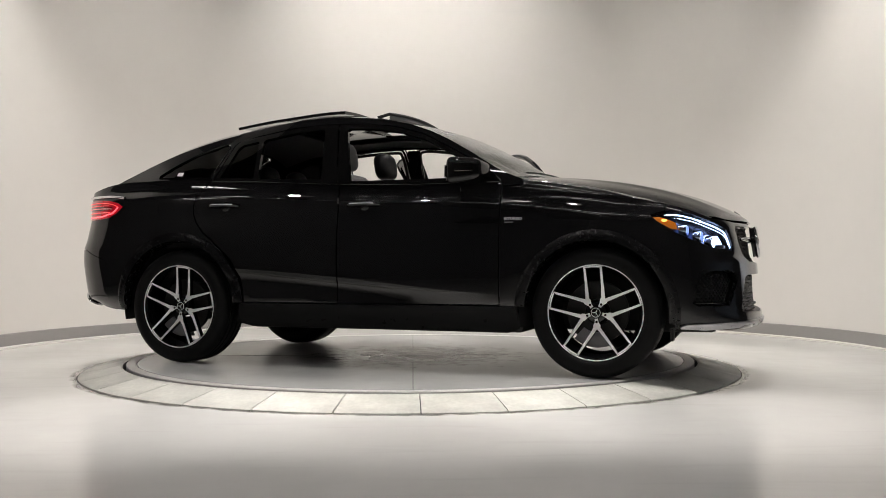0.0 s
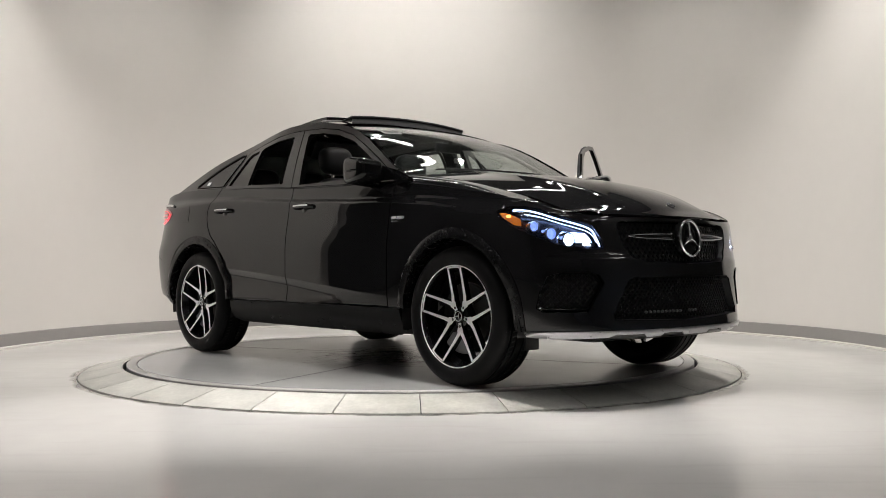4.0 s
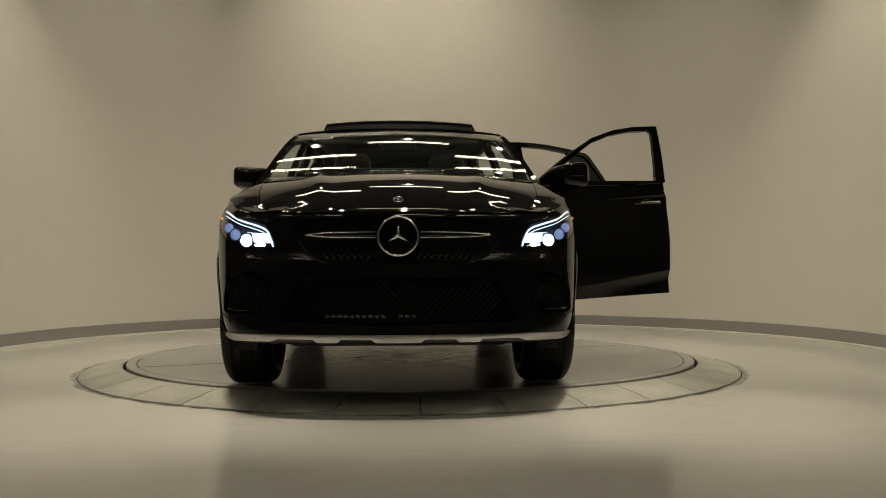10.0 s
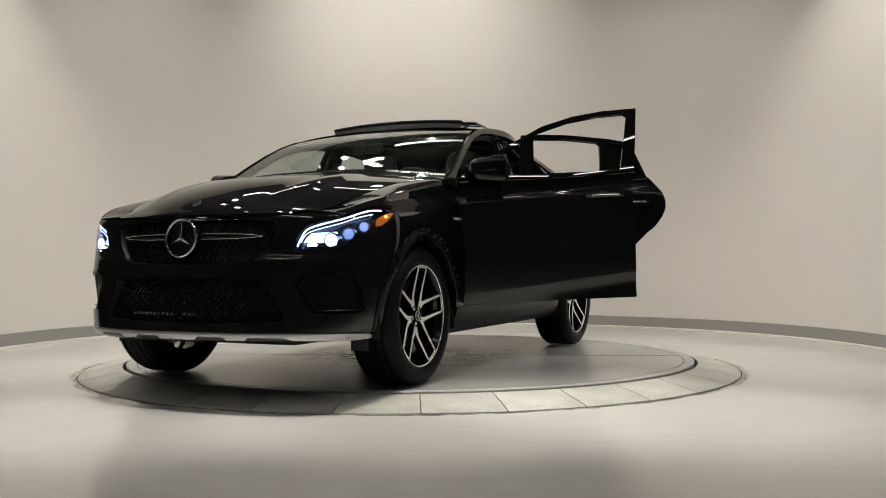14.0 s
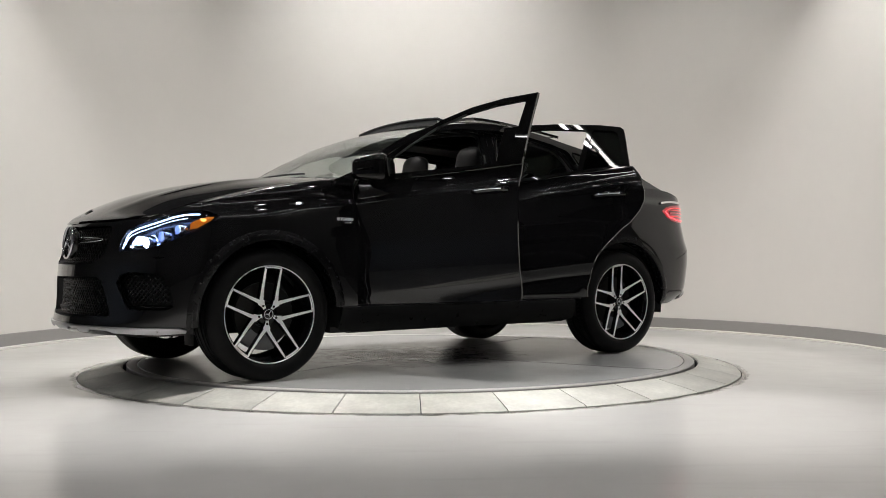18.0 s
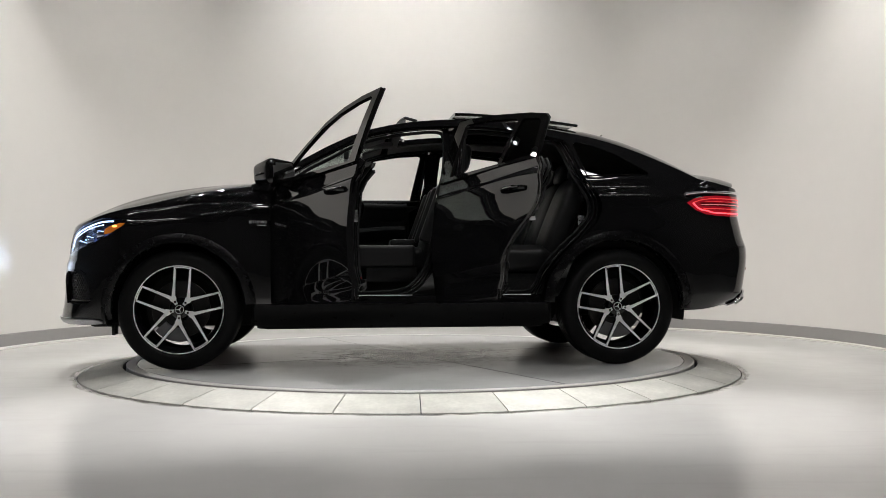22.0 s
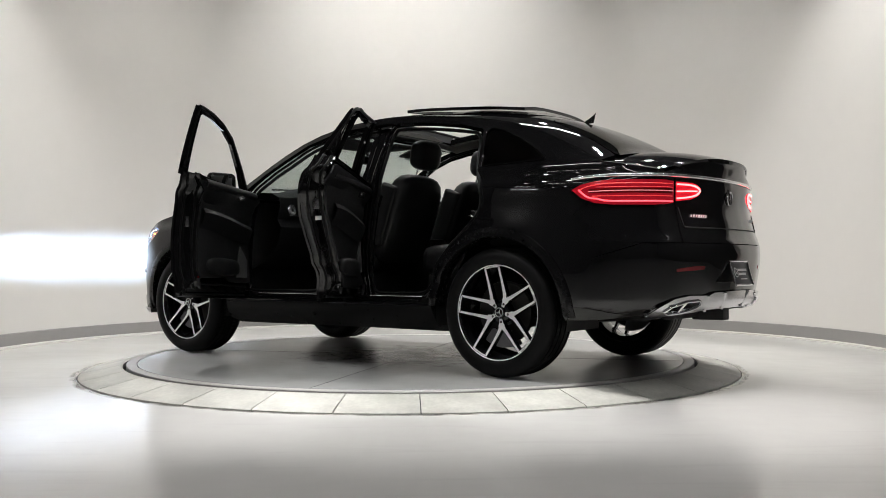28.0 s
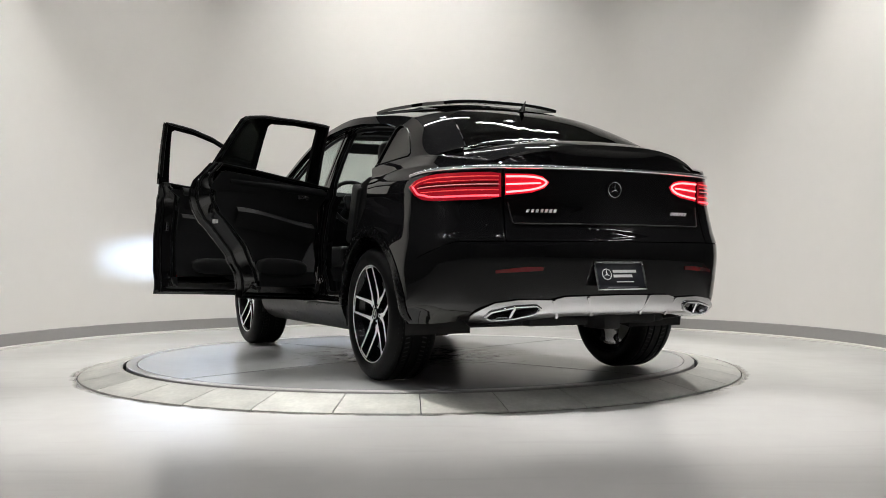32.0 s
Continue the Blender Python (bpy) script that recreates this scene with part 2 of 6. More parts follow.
def boxed(name, material, parent, x0, x1, y0, y1, z0, z1, bevel=0.01, label="", seg=2):
    return part(name, box(bmesh.new(), x0, x1, y0, y1, z0, z1, bevel, seg), material, parent, label)


def revolve(name, prof, material, parent=None, seg=64, axis="z", label="", arc=(0, 360), sharp=35, closed=False):
    """Turn a profile of (radius, height) round an axis."""
    a0, a1 = radians(arc[0]), radians(arc[1])
    full = abs(arc[1] - arc[0]) >= 359.9
    n = seg if full else seg + 1
    vs, fs = [], []
    for i in range(n):
        a = a0 + (a1 - a0) * i / seg
        for r, h in prof:
            c, s = r * math.cos(a), r * math.sin(a)
            vs.append((c, s, h) if axis == "z" else (c, h, s))
    k = len(prof)
    for i in range(seg):
        j = (i + 1) % n
        for q in range(k if closed else k - 1):
            p = (q + 1) % k
            f = (i * k + q, j * k + q, j * k + p, i * k + p)
            fs.append(f if axis == "z" else f[::-1])
    return add_mesh(name, vs, fs, material, parent, label, True, sharp)


def tube(name, pts, r, material, parent=None, seg=8, label="", closed=False, flat=1.0):
    """A round bar along points."""
    pts = [Vector(p) for p in pts]
    n = len(pts)
    vs, fs = [], []
    up = Vector((0, 0, 1))
    for i, p in enumerate(pts):
        d = (pts[(i + 1) % n] - pts[i - 1]) if closed else (pts[min(i + 1, n - 1)] - pts[max(i - 1, 0)])
        d.normalize()
        u = d.cross(up)
        if u.length < 1e-3:
            u = d.cross(Vector((1, 0, 0)))
        u.normalize()
        w = u.cross(d)
        for j in range(seg):
            a = 2 * math.pi * j / seg
            vs.append(p + u * (r * math.cos(a)) + w * (r * flat * math.sin(a)))
    for i in range(n if closed else n - 1):
        for j in range(seg):
            a, b = i * seg + j, i * seg + (j + 1) % seg
            c, d2 = ((i + 1) % n) * seg + (j + 1) % seg, ((i + 1) % n) * seg + j
            fs.append((a, b, c, d2))
    if not closed:
        fs.append(tuple(range(seg))[::-1])
        fs.append(tuple((n - 1) * seg + j for j in range(seg)))
    return add_mesh(name, vs, fs, material, parent, label, True, 50)


def curve(*pts):
    """A smooth function through (x, value) points: monotone cubic."""
    p = sorted(pts)
    x, y = np.array([a for a, _ in p], float), np.array([b for _, b in p], float)
    h, d = np.diff(x), np.diff(y) / np.diff(x)
    m = np.zeros(len(x))
    m[0], m[-1] = d[0], d[-1]
    for i in range(1, len(x) - 1):
        m[i] = 0 if d[i - 1] * d[i] <= 0 else 2 * d[i - 1] * d[i] / (d[i - 1] + d[i])

    def f(t):
        t = min(max(t, x[0]), x[-1])
        i = min(int(np.searchsorted(x, t, "right")) - 1, len(x) - 2)
        s = (t - x[i]) / h[i]
        return float(y[i] * (1 + 2 * s) * (1 - s) ** 2 + y[i + 1] * s * s * (3 - 2 * s) + h[i] * (m[i] * s * (1 - s) ** 2 - m[i + 1] * s * s * (1 - s)))
    return f


def spline(pts, n=8, closed=False):
    """Points along a Catmull-Rom line."""
    P = [Vector(p) for p in pts]
    k = len(P)
    out = []
    for i in range(k if closed else k - 1):
        a, b, c, d = (P[(i + o) % k] if closed else P[min(max(i + o, 0), k - 1)] for o in (-1, 0, 1, 2))
        for j in range(n):
            s = j / n
            out.append(0.5 * (2 * b + (c - a) * s + (2 * a - 5 * b + 4 * c - d) * s * s + (3 * b - a - 3 * c + d) * s ** 3))
    if not closed:
        out.append(P[-1])
    return out


def inside(p, poly):
    x, y = p
    r, j = False, len(poly) - 1
    for i in range(len(poly)):
        xi, yi = poly[i]
        xj, yj = poly[j]
        if (yi > y) != (yj > y) and x < (xj - xi) * (y - yi) / (yj - yi) + xi:
            r = not r
        j = i
    return r


def dense(poly, step):
    out = []
    for i in range(len(poly)):
        a, b = Vector(poly[i][:2]), Vector(poly[(i + 1) % len(poly)][:2])
        k = max(1, int(math.ceil((b - a).length / step)))
        for j in range(k):
            out.append(tuple(a.lerp(b, j / k)))
    return out


def panel(name, poly, fn, material, parent, holes=(), thick=0.012, step=0.05, label="", centre=(0, 0, 0.6), lines=(), lift=0.0):
    """A sheet cut to a 2D outline (with holes), laid on a surface fn(u, v) and given thickness towards the centre; creases run along the guide lines."""
    from mathutils.geometry import delaunay_2d_cdt
    outer = dense(poly, step)
    rims = [dense(h, step) for h in holes]
    vs, es = [], []
    for ring in [outer] + rims:
        b = len(vs)
        vs += [Vector(p) for p in ring]
        es += [(b + i, b + (i + 1) % len(ring)) for i in range(len(ring))]
    lo = np.min(np.array(outer), 0)
    hi = np.max(np.array(outer), 0)
    for ln in lines:
        rimline = np.array([tuple(p) for p in vs])
        for p in ln:
            if lo[0] < p[0] < hi[0] and inside(p, outer) and not any(inside(p, h) for h in rims) and np.min((rimline[:, 0] - p[0]) ** 2 + (rimline[:, 1] - p[1]) ** 2) > 0.007 ** 2:
                vs.append(Vector(p))
    edge = np.array([tuple(p) for p in vs])
    for i in range(int((hi[0] - lo[0]) / step) + 1):
        for j in range(int((hi[1] - lo[1]) / step) + 1):
            p = (lo[0] + (i + (0.5 if j % 2 else 0.0)) * step, lo[1] + (j + 0.5) * step)
            if np.min((edge[:, 0] - p[0]) ** 2 + (edge[:, 1] - p[1]) ** 2) > (0.55 * step) ** 2 and inside(p, outer) and not any(inside(p, h) for h in rims):
                vs.append(Vector(p))
    v2, _, tris, _, _, _ = delaunay_2d_cdt(vs, es, [], 0, 1e-6)
    keep = []
    for f in tris:
        c = sum((v2[i] for i in f), Vector((0, 0))) / len(f)
        if inside(c, outer) and not any(inside(c, h) for h in rims):
            keep.append(tuple(f))
    used = sorted({i for f in keep for i in f})
    ix = {i: k for k, i in enumerate(used)}
    P = [Vector(fn(v2[i][0], v2[i][1])) for i in used]
    F = [tuple(ix[i] for i in f) for f in keep]
    N = [Vector((0, 0, 0)) for _ in P]
    tot = 0.0
    C = Vector(centre)
    for f in F:
        n = (P[f[1]] - P[f[0]]).cross(P[f[2]] - P[f[0]])
        for i in f:
            N[i] += n
        tot += n.dot((P[f[0]] + P[f[1]] + P[f[2]]) / 3 - C)
    if tot < 0:
        F = [f[::-1] for f in F]
        N = [-n for n in N]
    for n in N:
        n.normalize()
    # the surface's own normals, so that reflections run smoothly over it
    e = 0.003
    for k, i in enumerate(used):
        u, v = v2[i]
        n = (Vector(fn(u + e, v)) - Vector(fn(u - e, v))).cross(Vector(fn(u, v + e)) - Vector(fn(u, v - e)))
        if n.length > 1e-12:
            n.normalize()
            if n.dot(N[k]) < 0:
                n = -n
            if n.dot(N[k]) > 0.8:
                N[k] = n
    P = [p + n * lift for p, n in zip(P, N)]
    k = k0 = len(P)
    back = [p - n * thick for p, n in zip(P, N)]
    half = {}
    for f in F:
        for a, b in zip(f, f[1:] + f[:1]):
            half[(a, b)] = half.get((a, b), 0) + 1
    faces = list(F) + [tuple(i + k for i in f[::-1]) for f in F]
    faces += [(b, a, a + k, b + k) for (a, b) in half if (b, a) not in half]
    ob = add_mesh(name, P + back, faces, material, parent, label)
    if sum(len(f) for f in faces) == len(ob.data.loops):
        flat = [pl.normal.copy() for pl in ob.data.polygons]
        loops = []
        for i, f in enumerate(faces):
            for j in f:
                loops.append(N[j] if i < len(F) else (-N[j - k0] if i < 2 * len(F) else flat[i]))
        ob.data.normals_split_custom_set(loops)
    return ob


def empty(name, m=None):
    ob = new(name)
    ob.empty_display_size = 0.2
    if m:
        ob.matrix_world = m
    return ob
# ---- the room ----
WCX, WCY, WR = 0.16, 0.78, 3.92


def arc_wall(name, r, thick, z0, z1, a0, a1, material, seg=120):
    return revolve(name, [(r, z0), (r + thick, z0), (r + thick, z1), (r, z1)], material, None, seg, "z", "", (a0, a1), 35, True)


def build_room():
    w = arc_wall("wall_curved", WR, 0.15, FLOOR, CEIL, -14, 194, M_WALL)
    w.location = (WCX, WCY, 0)
    tagged(w, "smooth warm white curved showroom wall lit by ceiling spots", "wall", kind="structure")
    b = revolve("baseboard", [(WR - 0.012, FLOOR), (WR - 0.012, FLOOR + 0.128), (WR - 0.006, FLOOR + 0.134), (WR - 0.002, FLOOR + 0.134), (WR - 0.002, FLOOR)], M_BASE, None, 120, "z", "", (-14, 194), 35, True)
    b.location = (WCX, WCY, 0)
    tagged(b, "grey rubber baseboard along the curved wall", "baseboard", kind="structure")
    k = revolve("trim", [(WR - 0.03, FLOOR), (WR - 0.028, FLOOR + 0.012), (WR - 0.0125, FLOOR + 0.022), (WR - 0.0125, FLOOR)], mat("pale_cove", (0.62, 0.60, 0.57), 0.4), None, 120, "z", "", (-14, 194), 35, True)
    k.location = (WCX, WCY, 0)
    tagged(k, "pale cove strip at the foot of the baseboard", "trim", kind="structure")
    seg = 160
    vs, fs = [], []
    for i in range(seg):
        a = 2 * math.pi * i / seg
        c, s = math.cos(a), math.sin(a)
        vs += [(2.366 * c, 2.366 * s, FLOOR), (2.366 * c, 2.366 * s, FLOOR - 0.15)]
        q = 14 / max(abs(c), abs(s))
        vs.append((q * c, q * s, FLOOR))
    for i in range(seg):
        j = (i + 1) % seg
        fs += [(3 * i, 3 * i + 2, 3 * j + 2, 3 * j), (3 * i + 1, 3 * i, 3 * j, 3 * j + 1)]
    f = add_mesh("floor", vs, fs, M_FLOOR, None)
    tagged(f, "pale polished epoxy floor with soft reflections", "floor", kind="structure")
    for n, x0, x1, y0, y1 in (("wall_left", -7.2, -7.0, -12.2, 6), ("wall_right", 7.0, 7.2, -12.2, 6), ("wall_back", -7.2, 7.2, -12.4, -12.2), ("wall_far", -7.2, 7.2, 6, 6.2)):
        o = boxed(n, M_DARK, None, x0, x1, y0, y1, FLOOR, CEIL, 0)
        tagged(o, "plain grey wall of the hall round the booth", "wall", kind="structure")
    # ceiling out of view, coloured near-black for dark reflections in the windscreen
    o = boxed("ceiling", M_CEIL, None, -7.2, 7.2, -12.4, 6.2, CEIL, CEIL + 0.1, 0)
    tagged(o, "plain near-black showroom ceiling, out of view", "ceiling", kind="structure")
    return w


def build_table():
    pit = revolve("turntable_pit", [(0.02, -0.14), (2.3655, -0.14), (2.3655, FLOOR - 0.002)], M_GROUT, None, 96)
    tagged(pit, "dark pit below the turning disc", "pit", kind="structure")
    ring = revolve("turntable_ring", [(2.07, -0.12), (2.07, -0.022), (2.345, -0.078), (2.362, -0.078), (2.362, -0.12)], M_GROUT, None, 132)
    tagged(ring, "fixed sloping ring of grey stone tiles round the disc", "turntable ring", kind="structure")
    n = 33
    da = 2 * math.pi / n
    vs, fs = [], []
    gap = 0.006
    for h in range(7):
        for r, z in ((2.074, -0.012), (2.082, -0.0075), (2.345, -0.061), (2.358, -0.068), (2.360, -0.08)):
            a = (h / 6 - 0.5) * (da - gap / r)
            vs.append((r * math.cos(a), r * math.sin(a), z))
    for h in range(6):
        for q in range(4):
            a = h * 5 + q
            fs.append((a, a + 1, a + 6, a + 5))
    for base in (0, 30):
        low = [len(vs) + i for i in range(5)]
        vs += [(vs[base + i][0], vs[base + i][1], vs[base + i][2] - 0.012) for i in range(5)]
        for i in range(4):
            q = (base + i, base + i + 1, low[i + 1], low[i])
            fs.append(q[::-1] if base == 0 else q)
    first = add_mesh("tile", vs, fs, M_TILE, ring)
    for i in range(n):
        o = first if i == 0 else first.copy()
        if i:
            scene.collection.objects.link(o)
        o.rotation_euler = (0, 0, radians(-89.02) + (i + 0.5) * da)
    disc = empty("turntable_disc")
    tagged(disc, "round grey painted steel turning disc set flush in the floor", "turntable")
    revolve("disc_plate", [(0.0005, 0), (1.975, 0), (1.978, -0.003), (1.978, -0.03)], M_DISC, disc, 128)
    revolve("rim_band", [(1.984, -0.03), (1.984, -0.001), (1.986, 0.0), (2.048, 0.0), (2.052, -0.004), (2.052, -0.05)], mat("rim_band_paint", (0.40, 0.39, 0.375), 0.35, grain=0.06, scale=4, vary=0.12), disc, 128)
    for a in (21.7, 111.7, 201.7, 291.7):
        s = boxed("seam", M_GROUT, disc, 0.3, 1.97, -0.0025, 0.0025, 0.0002, 0.0012, 0)
        s.rotation_euler = (0, 0, radians(a))
    return disc


build_room()
DISC = build_table()
# ---- the car: surfaces (x forward, y to its left, z up; origin on the ground amid the wheels) ----
WB = 1.4575
PLAN = spline([(a, b, 0) for a, b in ((2.378, 0), (2.367, 0.2), (2.327, 0.45), (2.25, 0.68), (2.115, 0.865), (1.9, 0.962), (1.6, 0.980), (1.3, 0.978), (0.9, 0.970), (0.3, 0.966), (-0.5, 0.969),
               (-1.2, 0.985), (-1.5, 0.996), (-1.8, 0.992), (-2.1, 0.960), (-2.3, 0.890), (-2.46, 0.745), (-2.55, 0.46), (-2.582, 0.2), (-2.588, 0))], 20)
PX = np.array([p.x for p in PLAN])
PY = np.array([p.y for p in PLAN])
PS = np.concatenate([[0], np.cumsum(np.hypot(np.diff(PX), np.diff(PY)))])
TX, TY = np.gradient(PX, PS), np.gradient(PY, PS)
S_END = float(PS[-1])


def sx(x):
    """Way along the plan, from the nose, at which the flank stands at x."""
    return float(np.interp(-x, -PX, PS))


def sf(y):
    """The same on the nose, at y."""
    k = int(np.argmax(PY > 0.85))
    return float(np.interp(y, PY[:k + 1], PS[:k + 1]))


def sr(y):
    """The same on the tail, at y."""
    k = len(PY) - int(np.argmax(PY[::-1] > 0.9)) - 1
    return float(np.interp(y, PY[k:][::-1], PS[k:][::-1]))


IN_SIDE = curve((0.2, 0.15), (0.26, 0.10), (0.34, 0.034), (0.40, 0.016), (0.45, 0.008), (0.55, 0.003), (0.66, 0.001), (0.78, 0.001), (0.9, 0.012), (1.0, 0.03), (1.06, 0.042), (1.1, 0.05), (1.2, 0.078), (1.26, 0.10), (1.32, 0.13))
IN_FRONT = curve((0.2, 0.16), (0.27, 0.06), (0.30, 0.012), (0.33, 0.0), (0.42, 0.012), (0.5, 0.02), (0.6, 0.024), (0.67, 0.029), (0.700, 0.031), (0.735, 0.048), (0.8, 0.056), (0.9, 0.075), (0.944, 0.09), (1.0, 0.14), (1.06, 0.22))
IN_REAR = curve((0.3, 0.30), (0.384, 0.20), (0.41, 0.10), (0.45, 0.050), (0.5, 0.036), (0.58, 0.021), (0.65, 0.010), (0.72, 0.002), (0.78, 0.003), (0.86, 0.03), (0.95, 0.052), (1.05, 0.07), (1.15, 0.065), (1.22, 0.07), (1.3, 0.09))


def step01(t):
    t = min(max(t, 0.0), 1.0)
    return t * t * (3 - 2 * t)


SHOULDER = curve((2.1, 0.965), (1.6, 1.005), (1.2, 1.055), (0.8, 1.076), (0.3, 1.098), (-0.44, 1.136), (-0.8, 1.160), (-1.2, 1.180), (-1.7, 1.180), (-2.2, 1.176))
SHOULDER_D = curve((2.1, 0.030), (1.5, 0.034), (1.1, 0.024), (0.8, 0.016), (-0.9, 0.016), (-1.4, 0.026), (-1.9, 0.030))
SHOULDER_W = curve((2.1, 0.10), (1.5, 0.11), (1.1, 0.07), (0.8, 0.036), (-0.9, 0.036), (-1.4, 0.07), (-1.9, 0.09))
SILL_LINE = curve((1.0, 0.49), (0.6, 0.515), (0.0, 0.575), (-0.5, 0.622), (-1.1, 0.665))
SILL_D = curve((0.9, 0.0), (0.4, 0.007), (-0.2, 0.015), (-0.7, 0.020), (-1.0, 0.018), (-1.2, 0.0))


def sculpt(x, z):
    """How far the flank falls in at its shoulder crease and under the rising sill line."""
    zc, a, w = SHOULDER(x), SHOULDER_D(x), SHOULDER_W(x)
    k = (z - zc) / w
    d = a * (step01(k + 0.5) - 0.5) * math.exp(-((z - zc) / (0.06 + w)) ** 2)
    t = (SILL_LINE(x) - z) / 0.165
    if 0 < t < 1:
        d += SILL_D(x) * math.sin(math.pi * t) * step01(t / 0.10) * (1.25 - 0.5 * t)
    for cx in (WB, -WB):
        r = math.hypot(x - cx, z - 0.392)
        if z > 0.45:
            d -= 0.004 * math.exp(-((r - 0.53) / 0.10) ** 2) * step01((z - 0.45) / 0.2)
    return d


def crease_lines(x0, x1, to_u=lambda x: x):
    """Guide lines for a flank panel, along the shoulder and the sill line."""
    xs = np.arange(min(x0, x1), max(x0, x1), 0.014)
    out = [[(to_u(x), SHOULDER(x) + SHOULDER_W(x) * o) for x in xs] for o in (-0.75, -0.5, -0.25, 0, 0.25, 0.5, 0.75)]
    return out + [[(to_u(x), SILL_LINE(x) - o) for x in xs if SILL_D(x) > 0.001] for o in (0.0, 0.009, 0.018, 0.034)]


S_F0, S_F1 = sf(0.45), sx(1.75)
S_R0, S_R1 = sx(-1.75), sr(0.5)


def S(s, z):
    """The car's lower skin: a point at way s round the plan (negative on its right) and height z."""
    sign = -1.0 if s < 0 else 1.0
    a = min(abs(s), S_END)
    x, y = float(np.interp(a, PS, PX)), float(np.interp(a, PS, PY))
    tx, ty = float(np.interp(a, PS, TX)), float(np.interp(a, PS, TY))
    k = math.hypot(tx, ty)
    wf, wr = 1 - step01((a - S_F0) / (S_F1 - S_F0)), step01((a - S_R0) / (S_R1 - S_R0))
    side = 1 - wf - wr
    d = wf * IN_FRONT(z) + wr * IN_REAR(z) + side * IN_SIDE(z)
    if side > 0:
        d += side * sculpt(x, z)
    return (x - d * ty / k, sign * (y + d * tx / k), z)


def S2(s, z):
    """The same with s > S_END taken over the tail to the right side."""
    if s > S_END:
        x, y, z = S(2 * S_END - s, z)
        return (x, -y, z)
    return S(s, z)


RAIL = curve((1.02, 1.20), (0.87, 1.262), (0.64, 1.402), (0.35, 1.556), (0.12, 1.630), (-0.156, 1.673), (-0.42, 1.688), (-0.88, 1.660), (-1.31, 1.592), (-1.57, 1.512), (-1.76, 1.433), (-1.94, 1.347), (-2.1, 1.268), (-2.3, 1.22), (-2.5, 1.2))
BELT = curve((1.05, 1.196), (0.75, 1.203), (0.3, 1.206), (0.0, 1.212), (-0.5, 1.236), (-0.9, 1.258), (-1.3, 1.270), (-1.7, 1.282), (-1.95, 1.280), (-2.1, 1.270), (-2.3, 1.240), (-2.45, 1.20))
CROWN = curve((1.0, 0.02), (0.3, 0.035), (-0.2, 0.048), (-0.8, 0.060), (-1.2, 0.084), (-1.5, 0.108), (-1.8, 0.119), (-2.0, 0.114), (-2.1, 0.106), (-2.5, 0.10))


def yg(x, z):
    t = step01((-x - 1.55) / 0.8)
    lean = 0.38 + 0.34 * step01((-x - 0.45) / 0.95)
    return 0.898 - lean * (z - 1.21) + 0.012 * (1 - ((z - 1.42) / 0.25) ** 2) - 0.05 * t


def G(x, z):
    """The slanting side of the cabin (left)."""
    return (x, yg(x, z), z)


def T(x, w):
    """The top of the cabin: x and the share w of its half width."""
    z = RAIL(x)
    return (x, w * yg(x, z), z + CROWN(x) * (1 - abs(w) ** 3))


def mirror(fn):
    def g(u, v):
        x, y, z = fn(u, v)
        return (x, -y, z)
    return g


HOOD_C = curve((1.12, 1.262), (1.34, 1.242), (1.6, 1.208), (1.8, 1.168), (1.976, 1.118), (2.13, 1.058), (2.22, 1.012), (2.28, 0.972), (2.31, 0.94))
HOOD_Y = curve((0, 0.800), (0.3, 0.800), (0.6, 0.775), (0.85, 0.70), (1, 0.575))
HOOD_D = curve((0, 0.040), (0.3, 0.060), (0.6, 0.078), (0.85, 0.080), (1, 0.0))


def H(u, w):
    """The bonnet: u from the windscreen to the nose, w across."""
    x0, x1 = 1.09 - 0.12 * w * w, 2.305 - 0.115 * abs(w) ** 2.2
    xc = 1.09 + (2.305 - 1.09) * u
    ridge = 0.010 * math.exp(-((abs(w) - 0.58) / 0.07) ** 2) * math.sin(math.pi * min(1, u * 1.02))
    return (x0 + (x1 - x0) * u, w * HOOD_Y(u), HOOD_C(xc) - HOOD_D(u) * abs(w) ** 2.4 + ridge)


def W(u, w):
    """The windscreen: u from its top to its foot."""
    xe = 0.07 + 0.87 * u
    z = RAIL(xe)
    return (xe + (0.05 + 0.08 * u) * (1 - w * w), w * (yg(xe, z) - 0.025), z - 0.004 + 0.028 * (1 - w * w))


CAR = empty("car")
tagged(CAR, "glossy black coupe-style SUV, two doors open, on the turning disc", "car")


def both(make):
    for sgn in (1, -1):
        make(sgn)


def flank(sgn, fn):
    return fn if sgn > 0 else mirror(fn)


def arch(cx, cz, r, a0, a1, n=18):
    return [(cx + r * math.cos(radians(a0 + (a1 - a0) * i / n)), cz + r * math.sin(radians(a0 + (a1 - a0) * i / n))) for i in range(n + 1)]


AR = 0.462
WZ = 0.392


